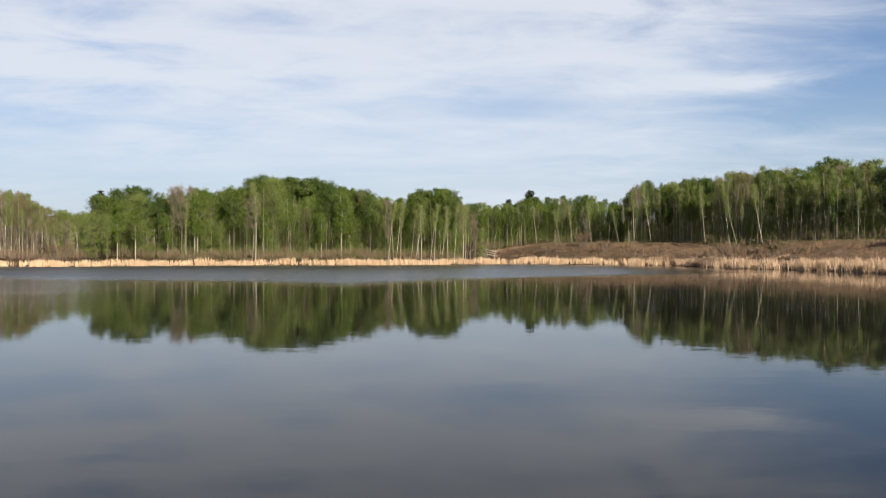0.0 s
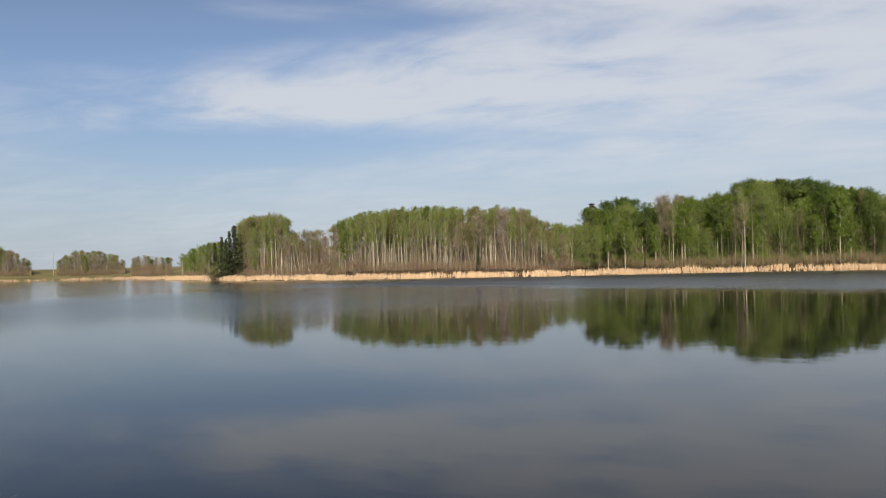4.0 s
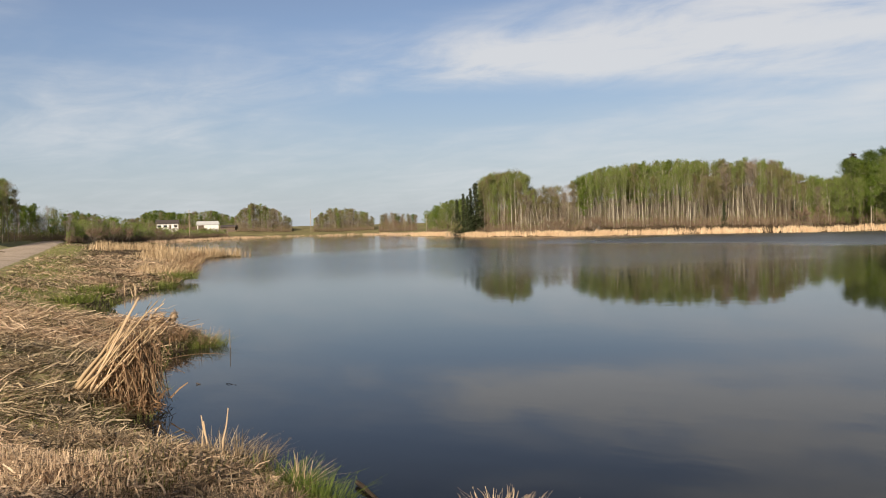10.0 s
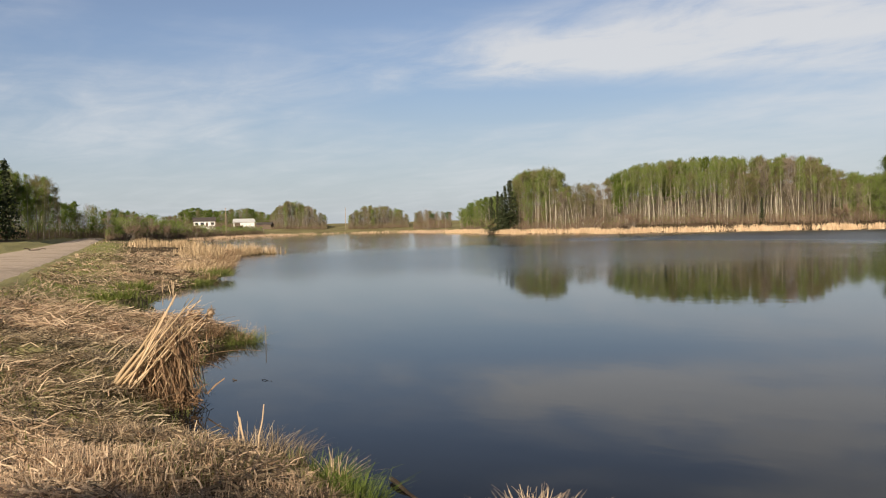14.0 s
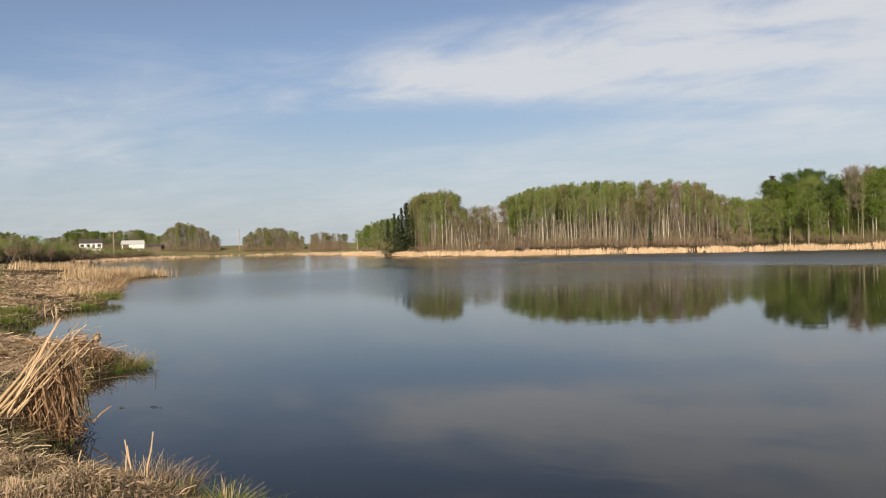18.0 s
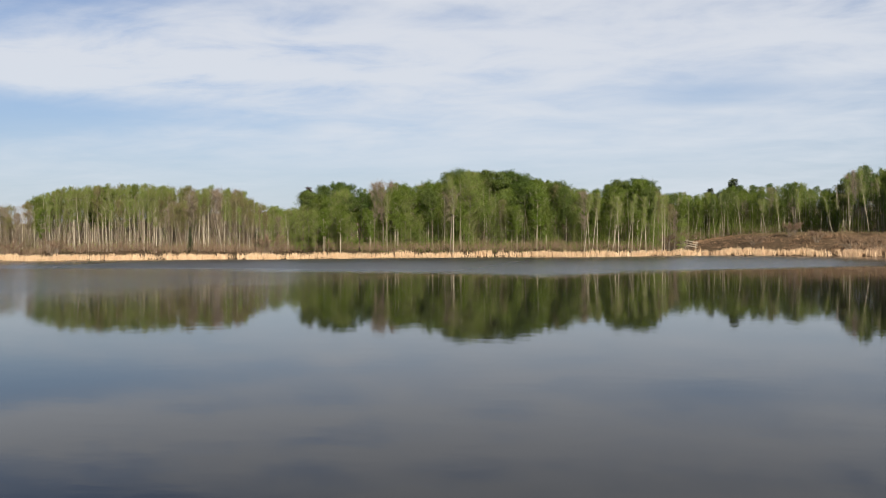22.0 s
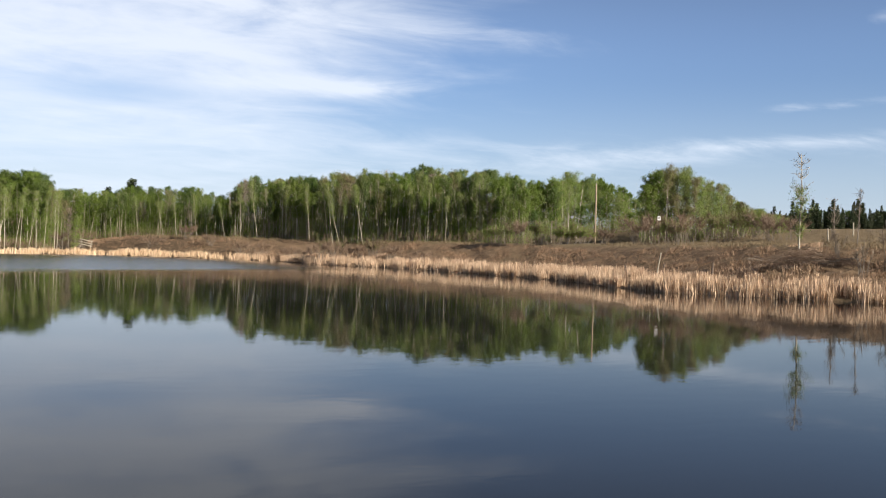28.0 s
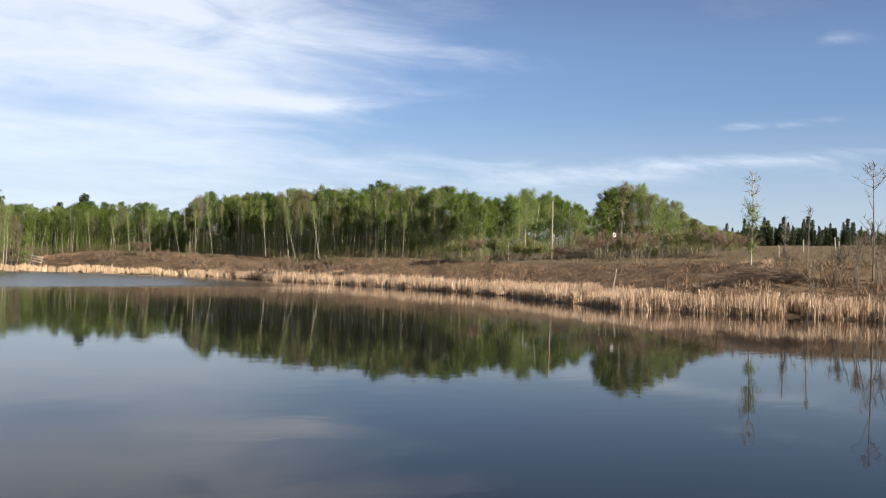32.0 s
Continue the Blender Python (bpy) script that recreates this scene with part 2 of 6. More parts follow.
def ground_build(q):
    pos = q.add("ShaderNodeNewGeometry").outputs["Position"]
    n1 = q.noise(pos, 0.12, 5.0, 0.6)
    n2 = q.noise(pos, 1.6, 5.0, 0.6)
    n3 = q.noise(pos, 14.0, 4.0, 0.65)
    n4 = q.noise(pos, 0.5, 6.0, 0.7)
    col = q.mix(q.span(n2, 0.35, 0.7), (0.055, 0.040, 0.026), (0.170, 0.122, 0.077))
    col = q.mix(q.span(n4, 0.46, 0.66, 0.0, 0.7), col, (0.075, 0.052, 0.034))
    col = q.mix(q.span(n1, 0.52, 0.66, 0.0, 0.7), col, (0.115, 0.100, 0.045))
    col = q.mix(q.span(n3, 0.5, 0.75, 0.0, 0.5), col, (0.09, 0.06, 0.035))
    # green verge along the track
    sp = q.add("ShaderNodeSeparateXYZ", {0: pos})
    side = q.math("ADD", q.math("MULTIPLY", sp.outputs[0], -0.417), q.math("ADD", q.math("MULTIPLY", sp.outputs[1], -0.909), -3.2))
    wob = q.math("ADD", side, q.math("MULTIPLY", q.math("SUBTRACT", n2, 0.5), 3.0))
    strip = q.math("MULTIPLY", q.span(wob, -4.6, -2.2), q.span(wob, 12.0, 9.0))
    col = q.mix(q.math("MULTIPLY", strip, 0.85), col, (0.350, 0.325, 0.155))
    col = q.mix(q.math("MULTIPLY", q.span(sp.outputs[0], -140.0, -210.0), q.span(n1, 0.3, 0.6, 0.35, 0.8)), col, (0.290, 0.265, 0.125))
    # pale dead grass over the dike and the hill across the lake
    col = q.mix(q.math("MULTIPLY", q.span(sp.outputs[0], 15.0, 45.0), q.math("MULTIPLY", q.span(sp.outputs[1], 25.0, 45.0), q.span(n2, 0.3, 0.7, 0.45, 0.95))), col, q.mix(q.span(sp.outputs[2], 3.3, 3.9), q.mix(q.span(n4, 0.4, 0.6), (0.160, 0.110, 0.070), (0.255, 0.178, 0.113)), (0.225, 0.172, 0.104)))
    hsum = q.math("ADD", n3, q.math("MULTIPLY", n2, 2.0))
    return surface(q, col, 0.95, 0.1, hsum, 0.8, 0.08)


def road_build(q):
    pos = q.add("ShaderNodeNewGeometry").outputs["Position"]
    n1 = q.noise(pos, 0.4, 4.0)
    n2 = q.noise(pos, 7.0, 8.0, 0.75)
    vo = q.add("ShaderNodeTexVoronoi", {"Vector": pos, "Scale": 26.0})
    col = q.mix(q.span(n2, 0.35, 0.7), (0.43, 0.345, 0.275), (0.66, 0.540, 0.440))
    col = q.mix(q.span(n1, 0.48, 0.64, 0.0, 0.7), col, (0.37, 0.295, 0.230))
    return surface(q, col, 0.95, 0.15, q.math("ADD", n2, vo.outputs[0]), 0.6, 0.03)


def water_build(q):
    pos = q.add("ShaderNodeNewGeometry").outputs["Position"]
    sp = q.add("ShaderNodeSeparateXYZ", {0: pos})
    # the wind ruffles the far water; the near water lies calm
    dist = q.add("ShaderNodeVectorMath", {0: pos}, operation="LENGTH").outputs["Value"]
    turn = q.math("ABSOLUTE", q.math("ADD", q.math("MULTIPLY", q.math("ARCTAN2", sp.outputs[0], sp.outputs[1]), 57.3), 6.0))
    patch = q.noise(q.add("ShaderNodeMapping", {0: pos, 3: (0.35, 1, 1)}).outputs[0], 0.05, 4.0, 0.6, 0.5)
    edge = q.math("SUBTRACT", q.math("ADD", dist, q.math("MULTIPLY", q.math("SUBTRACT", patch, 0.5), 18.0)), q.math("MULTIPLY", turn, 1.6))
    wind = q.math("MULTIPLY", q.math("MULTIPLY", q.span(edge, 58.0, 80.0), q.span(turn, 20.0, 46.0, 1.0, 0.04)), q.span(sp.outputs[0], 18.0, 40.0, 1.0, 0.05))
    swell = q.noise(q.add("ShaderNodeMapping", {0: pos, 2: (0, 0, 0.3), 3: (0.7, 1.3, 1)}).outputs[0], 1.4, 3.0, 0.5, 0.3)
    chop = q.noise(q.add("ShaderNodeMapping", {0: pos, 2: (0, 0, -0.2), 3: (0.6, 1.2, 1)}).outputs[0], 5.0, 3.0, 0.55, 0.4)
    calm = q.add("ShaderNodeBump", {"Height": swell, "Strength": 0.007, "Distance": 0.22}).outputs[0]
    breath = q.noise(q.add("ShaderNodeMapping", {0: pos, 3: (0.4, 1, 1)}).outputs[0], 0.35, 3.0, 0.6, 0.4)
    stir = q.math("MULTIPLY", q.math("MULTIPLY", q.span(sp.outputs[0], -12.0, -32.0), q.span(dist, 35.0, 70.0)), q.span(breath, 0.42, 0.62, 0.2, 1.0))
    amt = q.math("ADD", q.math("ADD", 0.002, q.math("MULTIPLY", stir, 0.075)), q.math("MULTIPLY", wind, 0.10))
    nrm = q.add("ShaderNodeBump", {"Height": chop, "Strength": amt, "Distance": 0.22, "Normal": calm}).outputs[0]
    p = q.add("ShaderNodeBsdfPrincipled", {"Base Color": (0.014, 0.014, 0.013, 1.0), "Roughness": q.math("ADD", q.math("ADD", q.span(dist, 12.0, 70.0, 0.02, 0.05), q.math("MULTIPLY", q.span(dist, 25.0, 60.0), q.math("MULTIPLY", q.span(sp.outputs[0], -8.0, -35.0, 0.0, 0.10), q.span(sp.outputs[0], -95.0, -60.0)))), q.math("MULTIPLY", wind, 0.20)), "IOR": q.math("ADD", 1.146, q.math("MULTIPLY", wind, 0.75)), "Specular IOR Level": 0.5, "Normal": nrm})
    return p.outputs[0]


def paint(name, c, rough=0.6, dirt=0.15, scale=3.0, metal=0.0):
    def build(q):
        pos = q.add("ShaderNodeTexCoord").outputs["Object"]
        n = q.noise(pos, scale, 5.0, 0.6)
        col = q.mix(q.span(n, 0.4, 0.75, 0.0, dirt * 3), c, tuple(v * 0.6 for v in c))
        p = q.add("ShaderNodeBsdfPrincipled", {"Base Color": col, "Roughness": rough, "Metallic": metal})
        q.put(p.inputs["Normal"], q.add("ShaderNodeBump", {"Height": n, "Strength": 0.15, "Distance": 0.02}).outputs[0])
        return p.outputs[0]
    return material(name, build)


GROUND = material("dry_ground", ground_build)
ROAD = material("gravel", road_build)
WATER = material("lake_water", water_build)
WHITE_PAINT = paint("white_paint", (0.75, 0.74, 0.72))
ROOF_GREY = paint("roof_shingle", (0.075, 0.062, 0.058), 0.85, 0.25, 8.0)
ROOF_METAL = paint("roof_metal", (0.62, 0.62, 0.62), 0.5, 0.1, 2.0)
DARK_GLASS = paint("window_glass", (0.03, 0.035, 0.04), 0.08, 0.0)
POLE_WOOD = bark_mat("pole_wood", (0.42, 0.33, 0.24), (0.26, 0.19, 0.13), 9.0)
POST_WOOD = bark_mat("post_wood", (0.16, 0.12, 0.09), (0.07, 0.05, 0.04), 9.0)
METAL = paint("galvanised_metal", (0.45, 0.45, 0.46), 0.45, 0.1, 6.0, 0.8)
CAR_PAINT = paint("car_paint", (0.45, 0.46, 0.48), 0.3, 0.1)
RUBBER = paint("rubber", (0.02, 0.02, 0.02), 0.8)

# ---- mesh helpers ----
rng = np.random.default_rng(11)


def raw_mesh(name, verts, faces, mat, smooth=False):
    """A mesh from an array of points and an array of faces with equal corner counts (or a list of both)."""
    me = bpy.data.meshes.new(name)
    v = np.asarray(verts, dtype=np.float32)
    f = np.asarray(faces, dtype=np.int32)
    k = f.shape[1]
    me.vertices.add(len(v))
    me.vertices.foreach_set("co", v.ravel())
    me.loops.add(f.size)
    me.loops.foreach_set("vertex_index", f.ravel())
    me.polygons.add(len(f))
    me.polygons.foreach_set("loop_start", np.arange(0, f.size, k, dtype=np.int32))
    me.polygons.foreach_set("use_smooth", np.full(len(f), smooth))
    me.update(calc_edges=True)
    me.materials.append(mat)
    return me


def shape(name, verts, faces, mat, parent=None, label="", smooth=False):
    ob = new(name, raw_mesh(name, verts, faces, mat, smooth))
    if parent is not None:
        ob.parent = parent
    return tagged(ob, label)


def part(name, bm, mat, parent=None, label=""):
    me = bpy.data.meshes.new(name)
    bm.to_mesh(me)
    bm.free()
    me.materials.append(mat)
    ob = new(name, me)
    if parent is not None:
        ob.parent = parent
    return tagged(ob, label)


def join(chunks):
    """Joins (verts, faces) pairs."""
    vs, fs, n = [], [], 0
    for v, f in chunks:
        vs.append(v)
        fs.append(np.asarray(f) + n)
        n += len(v)
    if len({f.shape[1] for f in fs}) > 1:
        fs = [np.concatenate([f[:, [0, 1, 2]], f[:, [0, 2, 3]]]) if f.shape[1] == 4 else f for f in fs]
    return np.concatenate(vs), np.concatenate(fs)


def tube(points, radii, sides=6):
    """A tapered, closed stem along points: quads."""
    pts, rad = np.asarray(points, float), np.asarray(radii, float)
    d = np.gradient(pts, axis=0)
    d /= np.linalg.norm(d, axis=1)[:, None] + 1e-9
    ref = np.where(np.abs(d[:, 2:3]) > 0.9, np.array([[1.0, 0, 0]]), np.array([[0, 0, 1.0]]))
    a = np.cross(d, ref)
    a /= np.linalg.norm(a, axis=1)[:, None]
    b = np.cross(d, a)
    ang = np.linspace(0, 2 * np.pi, sides, endpoint=False)
    ring = pts[:, None] + rad[:, None, None] * (np.cos(ang)[None, :, None] * a[:, None] + np.sin(ang)[None, :, None] * b[:, None])
    n = len(pts)
    v = np.concatenate([ring.reshape(-1, 3), pts[:1], pts[-1:]])
    i, j = np.meshgrid(np.arange(n - 1), np.arange(sides), indexing="ij")
    k = (j + 1) % sides
    f = np.stack([i * sides + j, i * sides + k, (i + 1) * sides + k, (i + 1) * sides + j], -1).reshape(-1, 4)
    s = np.arange(0, sides, 2)
    top = np.stack([(n - 1) * sides + s, (n - 1) * sides + (s + 1) % sides, (n - 1) * sides + (s + 2) % sides, np.full(len(s), n * sides + 1)], -1)
    low = np.stack([(s + 2) % sides, (s + 1) % sides, s, np.full(len(s), n * sides)], -1)
    return v, np.concatenate([f, top, low])


def leaf_quads(centre, size, r, upright=0.0, out=None):
    """One small leaf spray, three-cornered, for each centre, turned at random, or rather facing out."""
    n = len(centre)
    a = r.normal(size=(n, 3))
    a[:, 2] *= 1 - upright
    if out is not None:
        face = out / (np.linalg.norm(out, axis=1)[:, None] + 1e-6) + r.normal(size=(n, 3)) * 0.45
        a = np.cross(face, a)
        a /= np.linalg.norm(a, axis=1)[:, None]
        b = np.cross(face, a)
        b /= np.linalg.norm(b, axis=1)[:, None]
        s = np.asarray(size)[:, None]
        v = np.stack([centre - a * s * 0.45, centre + a * s * 0.55 + b * s * 0.36, centre + a * s * 0.4 - b * s * 0.36], 1).reshape(-1, 3)
        return v, np.arange(3 * n).reshape(n, 3)
    a /= np.linalg.norm(a, axis=1)[:, None]
    b = np.cross(a, r.normal(size=(n, 3)))
    b /= np.linalg.norm(b, axis=1)[:, None]
    s = np.asarray(size)[:, None]
    v = np.stack([centre - a * s * 0.45, centre + a * s * 0.55 + b * s * 0.36, centre + a * s * 0.4 - b * s * 0.36], 1).reshape(-1, 3)
    return v, np.arange(3 * n).reshape(n, 3)


def twig_quads(start, end, width, r):
    d = end - start
    side = np.cross(d, r.normal(size=d.shape))
    side /= np.linalg.norm(side, axis=1)[:, None] + 1e-9
    w = np.asarray(width)[:, None] * 0.5
    n = len(start)
    v = np.stack([start - side * w, start + side * w, end + side * w * 0.4, end - side * w * 0.4], 1).reshape(-1, 3)
    return v, np.arange(4 * n).reshape(n, 4)


def blades(base, height, width, az, lean, curl, r, segs=2):
    """Grass or reed blades: bent ribbons. lean and curl: fractions of the height that the blade goes sideways."""
    n = len(base)
    dirv = np.stack([np.cos(az), np.sin(az), np.zeros(n)], 1)
    fa = az + r.uniform(0.6, 2.5, n)
    side = np.stack([np.cos(fa), np.sin(fa), np.zeros(n)], 1)
    rows = []
    for k in range(segs + 1):
        t = k / segs
        out = (lean * t + curl * t * t) * height
        up = height * np.sqrt(np.clip(1 - (np.abs(lean) * 0.9) ** 2, 0.02, 1)) * (t - 0.5 * np.clip(curl, 0, 1) * t * t * 0.6)
        c = base + dirv * out[:, None] + np.array([0, 0, 1.0]) * up[:, None]
        w = side * (width * (1 - 0.75 * t) * 0.5)[:, None]
        rows += [c - w, c + w]
    v = np.stack(rows, 1).reshape(-1, 3)
    o = np.arange(n)[:, None] * (2 * (segs + 1))
    f = np.concatenate([np.concatenate([o + 2 * k, o + 2 * k + 1, o + 2 * k + 3, o + 2 * k + 2], 1) for k in range(segs)])
    return v, f


def hash2(i, j):
    s = np.sin(i * 127.1 + j * 311.7) * 43758.5453
    return s - np.floor(s)


def vnoise(x, y):
    i, j = np.floor(x), np.floor(y)
    u, v = x - i, y - j
    u, v = u * u * (3 - 2 * u), v * v * (3 - 2 * v)
    return (hash2(i, j) * (1 - u) + hash2(i + 1, j) * u) * (1 - v) + (hash2(i, j + 1) * (1 - u) + hash2(i + 1, j + 1) * u) * v


def ease(x, a, b):
    t = np.clip((x - a) / (b - a), 0, 1)
    return t * t * (3 - 2 * t)


def polar(az, d):
    a = np.radians(az)
    return np.sin(a) * d, np.cos(a) * d


# ---- the lake and the land ----
NEAR_SHORE = [(53, 12), (52, 2), (30, -2), (15, 1.5), (6, 3.4), (0, 4.1), (-3.0, 4.5), (-3.8, 5.0), (-4.5, 5.4), (-4.9, 5.1), (-4.7, 4.4), (-5.2, 4.2), (-5.8, 4.7), (-6.6, 5.0),
              (-7.7, 5.2), (-8.5, 5.2), (-9.7, 5.2), (-11.0, 5.5), (-12.3, 6.7), (-14.9, 8.0), (-17.0, 9.4), (-17.5, 10.3), (-18.0, 11.3),
              (-21, 11.2), (-25, 11.6), (-29, 12.4), (-29.9, 14.5), (-35.4, 18.5), (-38.6, 21.5), (-42.3, 24.6), (-49, 28), (-66, 38.5), (-80, 47.7),
              (-79, 53.5), (-85, 55), (-100, 60), (-125, 70), (-180, 90)]
FAR_SHORE = [(-62, 255), (-60, 300), (-58, 340), (-55, 395), (-52, 405), (-49, 390), (-47, 330), (-45.5, 270), (-42.5, 216), (-36, 184), (-29, 176), (-22, 166), (-15, 169), (-9, 169),
             (-4, 164), (4, 176), (10.8, 160), (13.6, 155), (17, 134), (21, 124), (25, 109), (27.4, 101), (31, 87), (34, 75.5), (37.2, 67.5), (42, 64.5), (48.5, 63.5), (52, 62)]
LAKE = np.array(NEAR_SHORE + [polar(a, d) for a, d in FAR_SHORE] + [(51.5, 25)])


def shore_dist(x, y):
    """Distance to the lake's edge: above 0 on land."""
    x, y = np.asarray(x, float), np.asarray(y, float)
    best = np.full(x.shape, 1e18)
    inside = np.zeros(x.shape, bool)
    for (x0, y0), (x1, y1) in zip(LAKE, np.roll(LAKE, -1, 0)):
        ex, ey = x1 - x0, y1 - y0
        t = np.clip(((x - x0) * ex + (y - y0) * ey) / (ex * ex + ey * ey), 0, 1)
        best = np.minimum(best, (x - x0 - t * ex) ** 2 + (y - y0 - t * ey) ** 2)
        if y1 != y0:
            inside ^= ((y0 > y) != (y1 > y)) & (x < x0 + (y - y0) / (y1 - y0) * ex)
    return np.sqrt(best) * np.where(inside, -1, 1)


ROAD_P, ROAD_D = np.array([-30.85, 10.63]), np.array([-0.909, 0.417])


def road_side(x, y):
    """Metres to the left of the road's near edge."""
    return -0.417 * (x - ROAD_P[0]) - 0.909 * (y - ROAD_P[1])


def road_rise(x, y):
    """Height of the track's bed, which climbs a little far off."""
    return 1.02 + 0.5 * ease((x - ROAD_P[0]) * ROAD_D[0] + (y - ROAD_P[1]) * ROAD_D[1], 60, 250)


def ground_z(x, y, sd=None):
    x, y = np.asarray(x, float), np.asarray(y, float)
    s = shore_dist(x, y) if sd is None else sd
    d = np.hypot(x, y)
    a = np.degrees(np.arctan2(x, y))
    s = s + (vnoise(x * 0.9, y * 0.9) - 0.5) * np.clip(d / 30, 0.25, 1.2) * 0.8 + (vnoise(x * 0.21 + 9, y * 0.21) - 0.5) * 1.0 * ease(d, 10, 50)
    near = np.interp(s, [-20, -2, 0, 0.35, 1.0, 2.5, 6, 12, 60], [-2.0, -0.7, -0.03, 0.15, 0.33, 0.57, 0.80, 1.0, 1.05])
    far = np.interp(s, [-20, -2, 0, 4, 14, 40, 80, 120, 400], [-2.0, -0.5, -0.02, 0.45, 1.3, 2.4, 4.2, 5.2, 6.5])
    far = far + 8.0 * ease(s, 35, 115) * ease(a, -45, -38) * (a < 90)
    dike = np.interp(s, [-20, -2, 0, 3, 9, 17.5, 19.5, 23, 28, 34], [-2.0, -0.5, -0.02, 0.5, 1.0, 3.65, 3.85, 3.95, 4.0, 4.0])
    hill = dike + np.interp(s, [28, 34, 46, 75, 110, 160, 400], [0, 0.25, 0.8, 3.7, 5.4, 5.5, 4.3])
    dike = dike + 7.5 * ease(s, 45, 110) * (1 - ease(a, 27, 36))
    dike = dike + (hill - dike) * ease(a, 27, 36)
    right = ease(a, 1.5, 6.5) * ease(d, 25, 45) * (a < 120)
    z = near + (far - near) * ease(d, 60, 130)
    z = z * (1 - right) + dike * right
    rough = (vnoise(x * 1.7, y * 1.7) - 0.5) * 0.10 + (vnoise(x * 4.3, y * 4.3) - 0.5) * 0.05 + (vnoise(x * 0.3, y * 0.3) - 0.5) * 0.35 * ease(d, 20, 80)
    z = z + rough * ease(s, 0.0, 1.5)
    lumps = (vnoise(x * 1.25 + 5, y * 1.25) - 0.5) * 0.24 + (vnoise(x * 2.9, y * 2.9 + 7) - 0.5) * 0.10
    dip = 0.14 * (1 - ease(np.abs(d - 10.8), 0.3, 1.2)) * ease(-a, 56, 62) * (a < 0)
    z = z + (lumps * ease(d, 4.0, 5.5) * (1 - ease(d, 26, 36)) - dip) * ease(s, 0.2, 1.2)
    side = road_side(x, y)
    on = ease(side, -1.6, 0.2) * (1 - ease(side, 6.2, 8.0)) * (d < 420)
    return z * (1 - on) + road_rise(x, y) * on


def land():
    az_f = np.arange(-84, 62, 0.3)
    azs = np.radians(np.concatenate([az_f, np.arange(62, 276, 3.0)]))
    rad = np.concatenate([[0.0], np.geomspace(0.6, 4200, 280)])
    A, R = np.meshgrid(azs, rad, indexing="ij")
    X, Y = np.sin(A) * R, np.cos(A) * R
    Z = ground_z(X, Y)
    n, m = A.shape
    i, j = np.meshgrid(np.arange(n), np.arange(m - 1), indexing="ij")
    k = (i + 1) % n
    f = np.stack([i * m + j, i * m + j + 1, k * m + j + 1, k * m + j], -1).reshape(-1, 4)
    ob = shape("ground", np.stack([X, Y, Z], -1).reshape(-1, 3), f[:, ::-1], GROUND, smooth=True)
    tagged(ob, "dry straw-coloured ground and banks round the lake", "ground", kind="structure")


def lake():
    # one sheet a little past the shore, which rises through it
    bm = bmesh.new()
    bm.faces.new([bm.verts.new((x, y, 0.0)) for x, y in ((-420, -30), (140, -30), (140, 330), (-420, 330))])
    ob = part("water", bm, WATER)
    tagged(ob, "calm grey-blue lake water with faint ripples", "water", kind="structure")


def gravel_road():
    t = np.concatenate([np.arange(-60, 60, 0.5), np.arange(60, 300, 4.0)])
    w = np.linspace(-0.15, 6.45, 23)
    T, W = np.meshgrid(t, w, indexing="ij")
    nx, ny = -0.417, -0.909
    X = ROAD_P[0] + ROAD_D[0] * T + nx * W
    Y = ROAD_P[1] + ROAD_D[1] * T + ny * W
    Z = road_rise(X, Y) - 0.05 + 0.17 * (1 - np.clip(np.abs(W - 3.15) / 3.15, 0, 1) ** 4) + (vnoise(X * 1.3, Y * 1.3) - 0.5) * 0.05
    n, m = T.shape
    i, j = np.meshgrid(np.arange(n - 1), np.arange(m - 1), indexing="ij")
    f = np.stack([i * m + j, i * m + j + 1, (i + 1) * m + j + 1, (i + 1) * m + j], -1).reshape(-1, 4)
    ob = shape("road", np.stack([X, Y, Z], -1).reshape(-1, 3), f, ROAD, smooth=True)
    tagged(ob, "pale gravel track along the bank", "road", kind="structure")


land()
lake()
gravel_road()

# ---- trees ----
def trunk_path(r, h, lean, wob, n=7):
    t = np.linspace(0, 1, n)
    k = r.uniform(0, 2 * np.pi)
    off = lean * t + wob * np.sin(t * r.uniform(3, 6) + k) * t
    off2 = wob * np.sin(t * r.uniform(2, 5) + k * 2) * t
    return np.stack([off * h, off2 * h, t * h], 1)


def along(path, t):
    n = len(path) - 1
    i = np.clip((t * n).astype(int), 0, n - 1)
    f = (t * n - i)[:, None]
    return path[i] * (1 - f) + path[i + 1] * f


